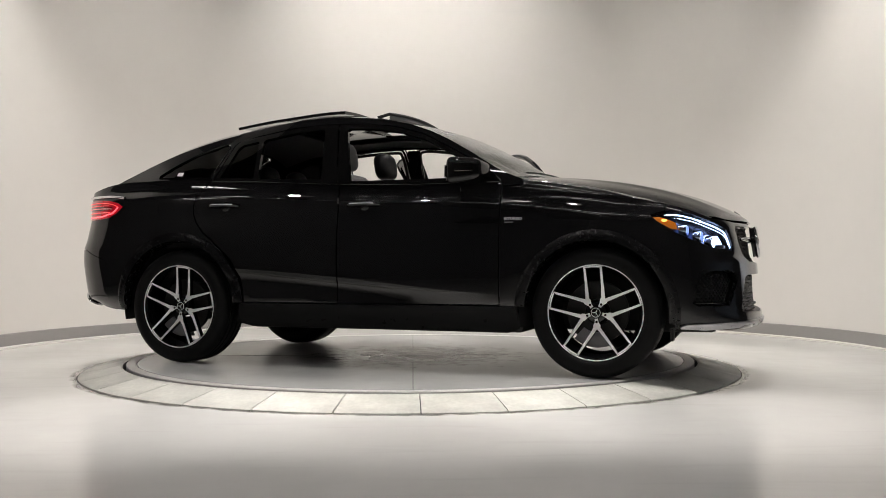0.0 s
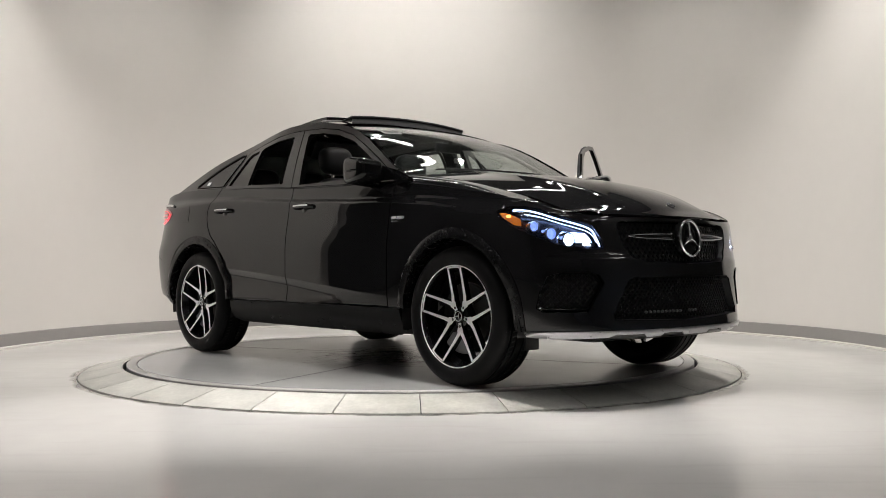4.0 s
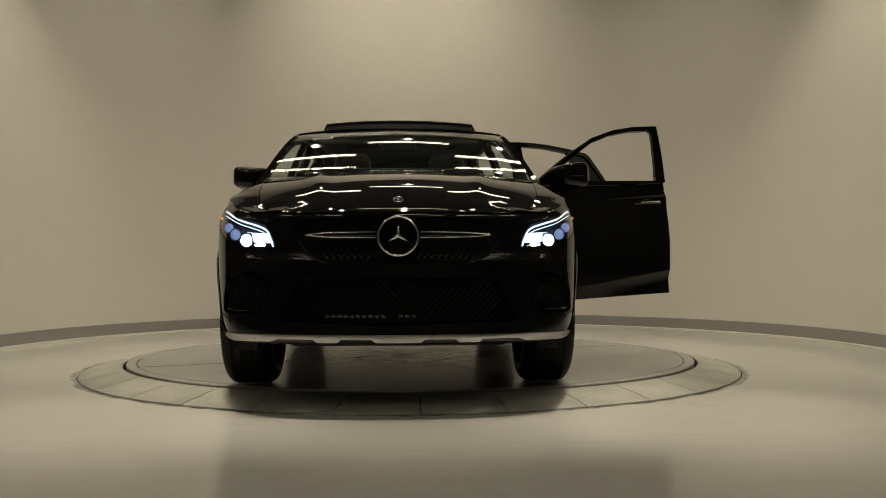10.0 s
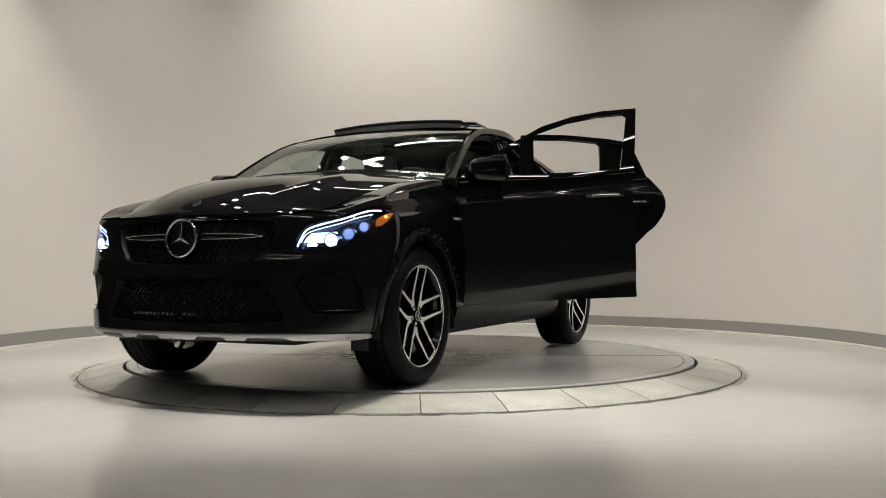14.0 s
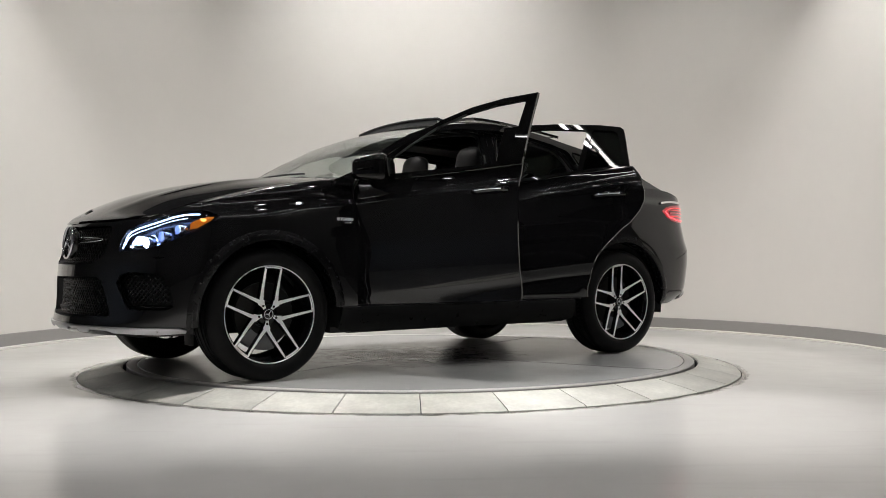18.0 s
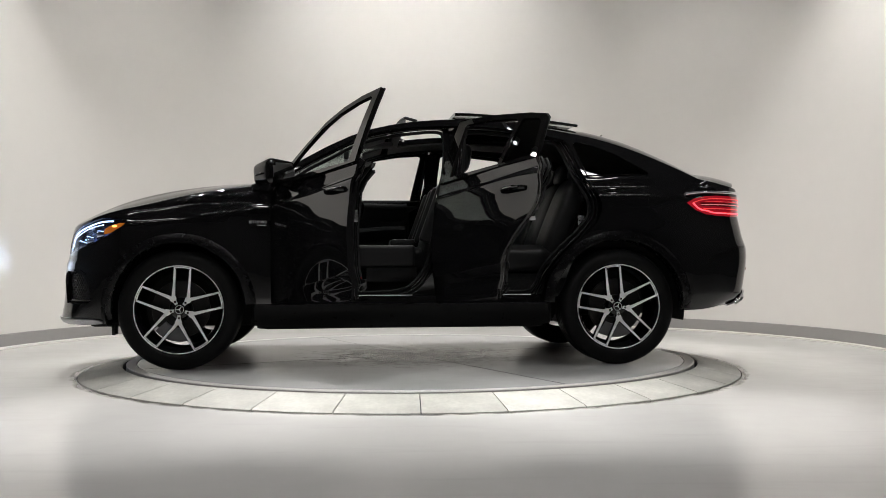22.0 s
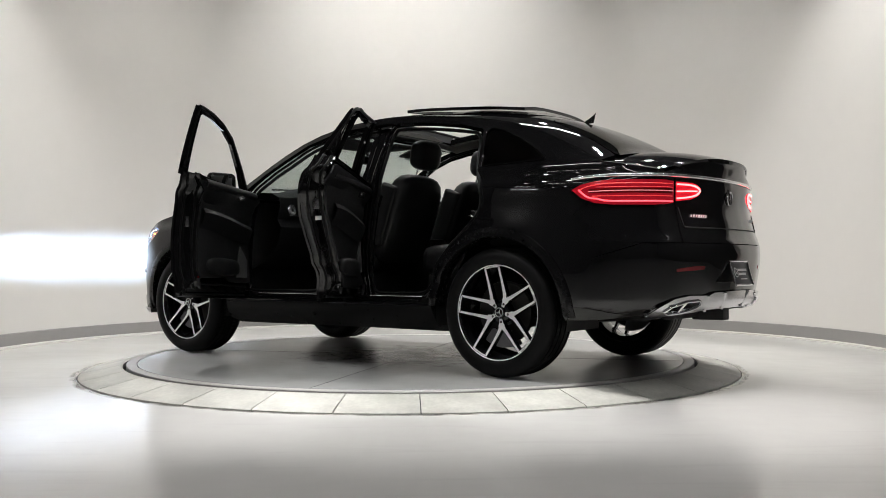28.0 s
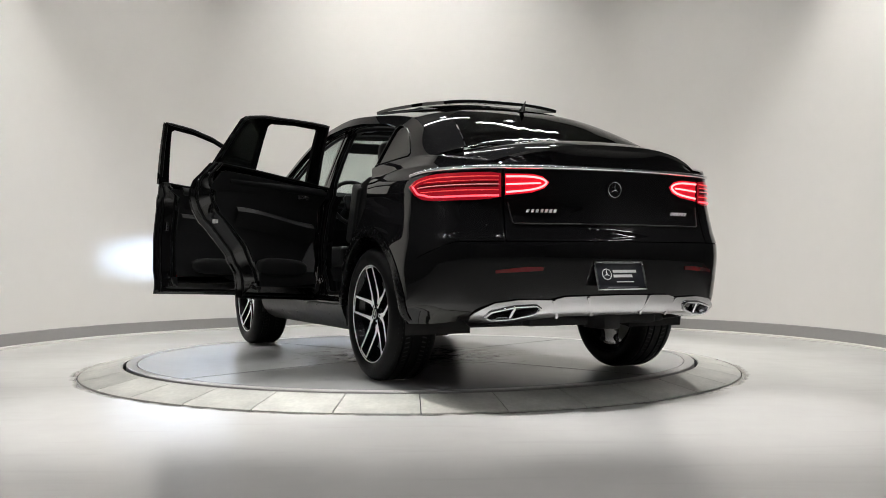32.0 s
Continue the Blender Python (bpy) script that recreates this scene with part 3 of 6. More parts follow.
def build_shell():
    # nose: one skin round both corners, with openings for grille, intakes and headlights
    top = []
    for y in (0.0, 0.2, 0.4, 0.52):
        top.append((sf(y), 0.936 - 0.006 * (y / 0.52)))
    for x, z in ((2.16, 0.945), (2.10, 0.968), (2.02, 0.995), (1.94, 1.017), (1.87, 1.033)):
        top.append((sx(x), z))
    a = [(sx(x), z) for x, z in arch(WB, WZ, AR - 0.024, 27, 0, 8)]
    low = [(sx(1.925), 0.34), (sx(1.95), 0.30), (sf(0.6), 0.285), (sf(0.0), 0.285)]
    half = top + [p for p in a] + low
    outline = half + [(-s, z) for s, z in half[::-1] if s > 1e-6]
    grille = [(sf(y), z) for y, z in ((0.0, 0.916), (0.3, 0.914), (0.52, 0.908), (0.55, 0.885), (0.525, 0.80), (0.46, 0.72), (0.38, 0.692), (0.0, 0.683))]
    grille = grille + [(-s, z) for s, z in grille[::-1] if s > 1e-6]
    intake = [(sf(y), z) for y, z in ((0.0, 0.616), (0.46, 0.612), (0.505, 0.594), (0.602, 0.42), (0.595, 0.392), (0.0, 0.375))]
    intake = intake + [(-s, z) for s, z in intake[::-1] if s > 1e-6]
    fog = [(0.665, 0.58), (0.695, 0.625), (0.76, 0.642), (0.90, 0.640), (0.98, 0.618), (1.02, 0.54), (1.04, 0.45), (1.0, 0.432), (0.84, 0.430), (0.76, 0.435), (0.71, 0.50)]
    lamp = HEADLAMP
    holes = [grille, intake, fog, [(-s, z) for s, z in fog], lamp, [(-s, z) for s, z in lamp]]
    bump = panel("front_bumper", outline, S, M_PAINT, CAR, holes, 0.02, 0.035)
    # grille meshes set back
    for nm, poly, dep in (("grille", grille, 0.035), ("lower_grille", intake, 0.045)):
        panel(nm, poly, S, M_UNDER, CAR, (), 0.004, 0.06, lift=-dep - 0.02)
    for sgn in (1, -1):
        panel("side_intake", [(sgn * s, z) for s, z in fog], S, M_UNDER, CAR, (), 0.004, 0.06, lift=-0.05)
    for poly, dep in ((grille, 0.055), (intake, 0.065), (fog, 0.052), ([(-q, z) for q, z in fog], 0.052)):
        edge = dense(poly, 0.04)
        vs, fs, n = [], [], len(edge)
        for q, z in edge:
            for dd in (0.006, dep):
                x, y, zz = S(q, z)
                k = math.hypot(x - 1.5, y)
                vs.append((x - dd * (x - 1.5) / k, y - dd * y / k, zz))
        for i in range(n):
            j = (i + 1) % n
            fs.append((2 * i, 2 * i + 1, 2 * j + 1, 2 * j))
        add_mesh("opening_wall", vs, fs, M_TRIM, CAR)
    mesh_grid(grille, 0.036, 0.030, -0.030, "grille_mesh")
    mesh_grid(intake, 0.034, 0.024, -0.040, "grille_mesh")
    for sgn in (1, -1):
        mesh_grid([(sgn * s, z) for s, z in fog], 0.030, 0.022, -0.032, "grille_mesh")
    # bonnet and wings
    panel("bonnet", [(0.004, -1), (0.004, 1), (1, 1), (1, -1)], H, M_PAINT, CAR, (), 0.014, 0.05)

    def wing(sgn):
        poly = [(sx(x), z) for x, z in ((0.870, 0.425), (1.0, 0.425))] + [(sx(x), z) for x, z in arch(WB, WZ, AR - 0.024, 167, 28, 20)]
        poly += [(sx(x), z) for x, z in ((1.863, 0.66), (1.866, 0.896), (1.811, 0.933), (1.782, 0.964), (1.80, 0.972), (1.866, 0.991), (1.866, 1.033), (1.75, 1.058), (1.5, 1.095), (1.2, 1.13), (0.93, 1.16), (0.874, 1.168))]
        w = panel("wing", poly, flank(sgn, S), M_PAINT, CAR, (), 0.014, 0.035, lines=crease_lines(0.87, 1.87, sx))

        def strip(u, v):
            x = 0.874 + (2.15 - 0.874) * u
            zt = WING_TOP(x)
            p0 = Vector(S(sx(x), zt))
            uu = (x - 0.97) / (2.19 - 0.97)
            p2 = Vector(H(max(0.0, min(1, uu)), 1.0)) + Vector((0, 0.004, -0.001))
            p2.x = p0.x
            c = Vector((p0.x, p0.y - 0.012, max(p0.z, p2.z - 0.006)))
            q = p0 * (1 - v) ** 2 + c * (2 * v * (1 - v)) + p2 * v * v
            return tuple(q)
        panel("wing_top", [(0, 0), (1, 0), (1, 1), (0, 1)], flank(sgn, strip), M_PAINT, w, (), 0.012, 0.06)
    both(wing)

    # rear quarters, tail and bumper
    def quarter(sgn):
        poly = [(sx(x), z) for x, z in ((-1.955, 0.42), (-2.02, 0.60), (-2.10, 0.72))] + [(sr(0.86), 0.80), (sr(0.70), 0.80), (sr(0.655), 0.80), (sr(0.655), 1.195)]
        poly += [(sx(x), z) for x, z in ((-2.30, 1.235), (-2.1, 1.268), (-1.95, 1.279), (-1.7, 1.281), (-1.25, 1.27), (-1.292, 1.215), (-1.330, 1.155), (-1.349, 1.095), (-1.345, 1.033), (-1.316, 0.971), (-1.253, 0.896), (-1.194, 0.855), (-1.108, 0.778), (-1.062, 0.72))]
        poly += [(sx(x), z) for x, z in arch(-WB, WZ, AR, 40, 176, 22)]
        q = panel("quarter_panel", poly, flank(sgn, S), M_PAINT, CAR, [TAILHOLE], 0.014, 0.035, lines=crease_lines(-1.3, -2.2, sx))
        cap = [(sx(-1.63), 1.02), (sx(-1.82), 1.02), (sx(-1.835), 1.04), (sx(-1.835), 1.14), (sx(-1.82), 1.155), (sx(-1.66), 1.155), (sx(-1.63), 1.13)]
        if sgn < 0:
            panel("fuel_flap", cap, flank(sgn, S), M_PAINT, q, (), 0.004, 0.06, lift=0.002)
    both(quarter)
    rb = [(sx(-1.915), 0.36), (sx(-1.90), 0.395), (sx(-1.953), 0.42), (sx(-2.018), 0.60), (sx(-2.098), 0.715), (sr(0.86), 0.795), (sr(0.655), 0.795), (S_END, 0.795)]
    lo = [(S_END, 0.45), (sr(0.35), 0.45), (sr(0.8), 0.40), (sx(-2.1), 0.365)]
    outline = rb + [(2 * S_END - s, z) for s, z in rb[::-1][1:]] + [(2 * S_END - s, z) for s, z in lo[::-1][:-1]] + lo
    panel("rear_bumper", outline, S2, M_PAINT, CAR, (), 0.02, 0.05)
    g2 = [(sr(0.648), 0.80)] + [(sr(0.648), 1.03)] + [(sr(0.648), 1.165), (sr(0.648), 1.195), (sr(0.4), 1.235), (S_END, 1.25)]
    outline = g2 + [(2 * S_END - s, z) for s, z in g2[::-1][1:]]
    lampin = TAILIN
    panel("tailgate", outline, S2, M_PAINT, CAR, [lampin, [(2 * S_END - s, z) for s, z in lampin]], 0.014, 0.05)
    # shut line under the tailgate
    line = [S2(s, 0.888) for s in np.linspace(sr(0.60), 2 * S_END - sr(0.60), 30)]
    tube("shut_line", [S2(sr(0.63), 1.0)] + [S2(sr(0.61), 0.90)] + line + [S2(2 * S_END - sr(0.61), 0.90), S2(2 * S_END - sr(0.63), 1.0)], 0.004, M_UNDER, CAR)

    # cabin: pillars, rails, roof
    def frame_side(sgn):
        xs = [1.0, 0.87, 0.75, 0.64, 0.5, 0.35, 0.2, 0.05, -0.156, -0.4, -0.65, -0.88, -1.1, -1.31, -1.45, -1.57, -1.76, -1.94, -2.08]
        poly = [(x, RAIL(x)) for x in xs] + [(-2.1, 1.272), (-1.95, 1.282), (-1.7, 1.285), (-1.25, 1.274), (-1.245, 1.30), (-1.208, 1.42), (-1.178, 1.535)]
        poly += [(x, DOORTOP(x)) for x in (-1.155, -1.0, -0.7, -0.4, -0.1, 0.1, 0.3, 0.5, 0.66, 0.80)] + [(0.862, 1.212), (0.874, 1.168), (0.99, 1.175)]
        sf_ = panel("side_frame", poly, flank(sgn, G), M_PAINT, CAR, [QGLASS], 0.03, 0.045)
        panel("quarter_glass", QGLASS, flank(sgn, G), M_TINT, sf_, (), 0.004, 0.06, lift=-0.004)
        rim = [Vector(flank(sgn, G)(x, z)) for x, z in spline2(QGLASS)]
        tube("glass_seal", [p + Vector((0, sgn * 0.002, 0)) for p in rim], 0.005, M_GLOSS, sf_, 6, "", True)

    both(frame_side)
    roofpoly = [(0.10, w) for w in np.linspace(-1, 1, 9)] + [(-1.5, 1.0), (-2.08, 1.0), (-2.10, 0.83), (-2.05, 0.80), (-1.60, 0.735), (-1.555, 0.66), (-1.53, 0.0), (-1.555, -0.66), (-1.60, -0.735), (-2.05, -0.80), (-2.10, -0.83), (-2.08, -1.0), (-1.5, -1.0)]
    hole = [(-0.02, -0.70), (-0.02, 0.70), (-0.46, 0.70), (-0.46, -0.70)]
    roof = panel("roof", roofpoly, T, M_PAINT, CAR, [hole], 0.035, 0.05)
    rg = [(-1.535, 0.0), (-1.56, 0.655), (-1.605, 0.725), (-2.05, 0.79), (-2.12, 0.80), (-2.16, 0.4), (-2.175, 0), (-2.16, -0.4), (-2.12, -0.80), (-2.05, -0.79), (-1.605, -0.725), (-1.56, -0.655)]
    panel("rear_window", rg, T, M_REARGL, CAR, (), 0.005, 0.06, "dark tinted rear window")
    panel("windscreen", [(0, -0.985), (0, 0.985), (1, 0.985), (1, -0.985)], W, M_GLASS, CAR, (), 0.006, 0.08, "clear laminated windscreen")
    panel("windscreen_band", [(0, -0.98), (0, 0.98), (0.06, 0.97), (0.06, -0.97)], W, M_GLOSS, CAR, (), 0.002, 0.08, lift=-0.010)
    panel("cowl", [(0.985, -1), (0.985, 1), (1.09, 1), (1.09, -1)], W, M_TRIM, CAR, (), 0.01, 0.06, lift=-0.01)
    # sunroof
    raised = [(-0.40, -0.70), (-0.40, 0.70), (-1.32, 0.66), (-1.32, -0.66)]
    p = panel("sunroof_panel", raised, lambda x, w: (T(x, w)[0], T(x, w)[1], T(x, w)[2] + 0.050 - 0.006 * step01((x + 1.4) / 0.9)), M_GLOSS, CAR, (), 0.02, 0.07, "dark glass sunroof slid back above the roof")
    defl = [(-0.010 - 0.03 * w * w, w * 0.535, 1.742 - 0.022 * w * w) for w in np.linspace(-1, 1, 17)]
    wd = tube("wind_deflector", [(-0.12, -0.56, 1.695)] + defl + [(-0.12, 0.56, 1.695)], 0.011, M_TRIM, CAR, 8, "raised mesh wind deflector of the sunroof")
    vs, fs = [], []
    for i, w in enumerate(np.linspace(-1, 1, 17)):
        x, y, z = -0.010 - 0.03 * w * w, w * 0.535, 1.742 - 0.022 * w * w
        vs += [(x, y, z), (x + 0.006, y, z - 0.060), (x - 0.004, y, z), (x + 0.002, y, z - 0.060)]
    for i in range(16):
        fs += [(4 * i, 4 * i + 1, 4 * i + 5, 4 * i + 4), (4 * i + 2, 4 * i + 6, 4 * i + 7, 4 * i + 3)]
    add_mesh("deflector_net", vs, fs, mat("grey_net", (0.10, 0.10, 0.10), 0.8, grain=0.2, scale=90), wd)
    # tail spoiler: a smooth top rising to its lip, and a face that falls back to the chrome strip
    def spoil(u, w):
        a = min(abs(w), 1.0)
        p0 = Vector((-2.085 + 0.02 * a * a, 0.74 * w, 1.366 - 0.085 * a ** 2.8))
        p1 = Vector((-2.31 + 0.06 * a ** 2.4, 0.70 * w, 1.358 - 0.112 * a ** 2.8))
        p2 = Vector((-2.545 + 0.165 * a ** 2.4, 0.665 * w, 1.306 - 0.093 * a ** 2.8))
        k = p1 * 2 - (p0 + p2) / 2
        return tuple(p0 * (1 - u) ** 2 + k * (2 * u * (1 - u)) + p2 * u * u)

    def face(v, w):
        a = min(abs(w), 1.0)
        p2 = Vector(spoil(1.0, w)) + Vector((0.003, 0, -0.002))
        q = Vector(S2(S_END - (S_END - sr(0.66)) * w if w >= 0 else S_END + (S_END - sr(0.66)) * -w, 1.192 - 0.012 * a))
        k = p2.lerp(q, 0.45) + Vector((0.022 * (1 - a), 0, -0.004))
        lip = p2 + Vector((0.006, 0, -0.024 * (1 - 0.7 * a)))
        if v < 0.2:
            return tuple(p2.lerp(lip, v / 0.2))
        v = (v - 0.2) / 0.8
        return tuple(lip * (1 - v) ** 2 + k * (2 * v * (1 - v)) + q * v * v)
    sp = panel("spoiler", [(0, -1), (0, 1), (1, 1), (1, -1)], spoil, M_PAINT, CAR, (), 0.012, 0.04, "black ducktail spoiler lip")
    panel("spoiler_face", [(0, -1), (0, 1), (1, 1), (1, -1)], face, M_PAINT, sp, (), 0.01, 0.04)

    def shoulder(sgn):
        def f(u, v):
            x = -2.02 - 0.42 * u
            a = Vector(S(sx(x), BELT(x) - 0.012))
            b = Vector(spoil(u, 0.985))
            c = Vector(((a.x + b.x) / 2, a.y - 0.02, max(a.z, b.z)))
            return tuple(a * (1 - v) ** 2 + c * (2 * v * (1 - v)) + b * v * v)
        panel("tail_shoulder", [(0, 0), (1, 0), (1, 1), (0, 1)], flank(sgn, f), M_PAINT, CAR, (), 0.01, 0.05)
    both(shoulder)


def spline2(poly):
    return [(p.x, p.y) for p in (Vector((*q, 0)) for q in dense(poly, 0.05))]


def mesh_grid(poly, pitch_s, pitch_z, lift, name):
    """Honeycomb-like crossing bars of a grille, laid on the nose behind its opening."""
    ss, zz = [p[0] for p in poly], [p[1] for p in poly]
    s0, s1, z0, z1 = min(ss), max(ss), min(zz), max(zz)
    vs, fs = [], []

    def bar(p, q):
        steps = max(1, int(math.hypot(q[0] - p[0], q[1] - p[1]) / 0.02))
        run = []
        for i in range(steps + 1):
            s, z = p[0] + (q[0] - p[0]) * i / steps, p[1] + (q[1] - p[1]) * i / steps
            if inside((s, z), poly):
                run.append((s, z))
            else:
                flush(run)
                run = []
        flush(run)

    def flush(run):
        if len(run) < 2:
            return
        b = len(vs)
        d = Vector((run[-1][0] - run[0][0], run[-1][1] - run[0][1])).normalized()
        n = Vector((-d.y, d.x)) * 0.0028
        for s, z in run:
            for k in (-1, 1):
                p = Vector(S(s + n.x * k, z + n.y * k))
                o = Vector((p.x, p.y * 0.5, 0)).normalized()
                vs.extend([tuple(p + o * lift), tuple(p + o * (lift - 0.012))])
        for i in range(len(run) - 1):
            a, c = b + 4 * i, b + 4 * i + 4
            for u, v in ((0, 2), (2, 3), (1, 0)):
                fs.append((a + u, a + v, c + v, c + u))
    k = pitch_z / pitch_s * 1.4
    n = int((s1 - s0 + (z1 - z0) / k) / pitch_s) + 2
    for i in range(-1, n):
        s = s0 + i * pitch_s
        bar((s - (z1 - z0) / k, z0), (s, z1))
        bar((s, z0), (s - (z1 - z0) / k, z1))
    if vs:
        ob = add_mesh(name, vs, fs, M_TRIM, CAR, "", False)
        ob["kind"] = "stuff"


def DOORTOP(x):
    return DOOR_T(x)


DOOR_T = curve((0.9, 1.205), (0.80, 1.262), (0.66, 1.350), (0.5, 1.440), (0.3, 1.542), (0.1, 1.600), (-0.1, 1.628), (-0.4, 1.640), (-0.7, 1.628), (-1.0, 1.592), (-1.155, 1.555), (-1.3, 1.5))
WING_TOP = curve((0.87, 1.167), (0.9, 1.163), (1.2, 1.129), (1.5, 1.094), (1.75, 1.057), (1.87, 1.031), (1.94, 1.015), (2.02, 0.993), (2.10, 0.966), (2.16, 0.943))
QGLASS = [(x + 0.10 * max(0, z - 1.21), z) for x, z in [(-1.282, 1.289), (-1.250, 1.45), (-1.240, 1.520), (-1.265, 1.545), (-1.30, 1.543), (-1.38, 1.520), (-1.51, 1.462), (-1.63, 1.388), (-1.725, 1.318), (-1.72, 1.302), (-1.5, 1.296)]]
HEADLAMP = [(sx(1.785), 0.964), (sx(1.862), 0.988), (sx(1.95), 0.986), (sx(2.03), 0.968), (sx(2.13), 0.932), (sf(0.70), 0.882), (sf(0.655), 0.820), (sf(0.635), 0.772), (sf(0.65), 0.758), (sf(0.73), 0.761), (sx(2.13), 0.778), (sx(2.02), 0.820), (sx(1.95), 0.852), (sx(1.865), 0.893), (sx(1.81), 0.935)]
TAILHOLE = [(sx(-1.955), 1.100), (sx(-2.01), 1.128), (sx(-2.1), 1.146), (sx(-2.2), 1.153), (sr(0.72), 1.152), (sr(0.662), 1.146), (sr(0.662), 1.026), (sr(0.72), 1.016), (sr(0.81), 1.010), (sx(-2.2), 1.012), (sx(-2.1), 1.022), (sx(-2.02), 1.050)]
TAILIN = [(sr(0.640), 1.145), (sr(0.5), 1.145), (sr(0.44), 1.134), (sr(0.400), 1.103), (sr(0.43), 1.072), (sr(0.5), 1.049), (sr(0.640), 1.034)]
build_shell()
# ---- wheels ----
def ring_profile(half, r=0.391):
    """A tyre's cross-section as (radius, outward offset) with four tread grooves."""
    pr = [(0.284, half - 0.032), (0.288, half - 0.016), (0.302, half - 0.004), (0.325, half), (0.350, half - 0.005), (0.371, half - 0.018), (0.3835, half - 0.034), (r - 0.003, half - 0.046)]
    g = []
    for c in (0.075, 0.028, -0.028, -0.075):
        g += [(r - 0.0005, c + 0.006), (r - 0.0085, c + 0.005), (r - 0.0085, c - 0.005), (r - 0.0005, c - 0.006)]
    return pr + [(r, half - 0.055)] + g + [(r, -half + 0.055)] + [(a, -b) for a, b in pr[::-1]]


def arm(bm, side, h0, h1, width, depth, grow=0.0):
    """One arm of a forked spoke, from the hub to the rim, in the plane of the wheel (axis y)."""
    a = Vector((0.064, 0, side * 0.0475))
    b = Vector((0.2795, 0, side * 0.049))
    w0, w1 = width * 1.18 + grow, width * 0.70 + grow
    ring = []
    for k, w, h in ((0, w0 * 0.75, h0), (0.10, w0 * 1.1, h0 + 0.001), (0.25, w0 * 0.95, h0 + 0.002), (0.55, (w0 + w1) / 2 * 0.92, (h0 + h1) / 2 - 0.003), (1, w1, h1)):
        p = a.lerp(b, k)
        for o, d in ((-0.5, 0), (0.5, 0), (0.5, -depth), (-0.5, -depth)):
            ring.append(bm.verts.new((p.x, h + d, p.z + side * o * w)))
    for i in range(4):
        for j in range(4):
            bm.faces.new((ring[4 * i + j], ring[4 * i + (j + 1) % 4], ring[4 * i + 4 + (j + 1) % 4], ring[4 * i + 4 + j]))
    bm.faces.new(ring[:4])
    bm.faces.new(ring[-4:])
    if side > 0:
        # stem to the hub, shared with the next fork
        q = []
        for r, w in ((0.034, 0.019), (0.058, 0.023), (0.082, 0.046), (0.100, 0.034)):
            for o, d in ((-0.5, 0), (0.5, 0), (0.5, -depth), (-0.5, -depth)):
                c, sn = math.cos(radians(36)), math.sin(radians(36))
                ww = (w + grow) * o
                q.append(bm.verts.new((r * c - ww * sn, h0 + 0.0008 + d, r * sn + ww * c)))
        for i in range(3):
            for j in range(4):
                bm.faces.new((q[4 * i + j], q[4 * i + (j + 1) % 4], q[4 * i + 4 + (j + 1) % 4], q[4 * i + 4 + j]))
        bm.faces.new(q[:4])
        bm.faces.new(q[-4:])
        # bridge along the rim between the two arms
        row = []
        for i in range(7):
            q = (i / 6 * 2 - 1) * math.asin(0.049 / 0.2795)
            for r, d in ((0.2700 - grow / 2, 0), (0.2812, 0), (0.2812, -depth), (0.2700 - grow / 2, -depth)):
                row.append(bm.verts.new((r * math.cos(q), h1 + d + 0.0003, r * math.sin(q))))
        for i in range(6):
            for j in range(4):
                bm.faces.new((row[4 * i + j], row[4 * i + (j + 1) % 4], row[4 * i + 4 + (j + 1) % 4], row[4 * i + 4 + j]))


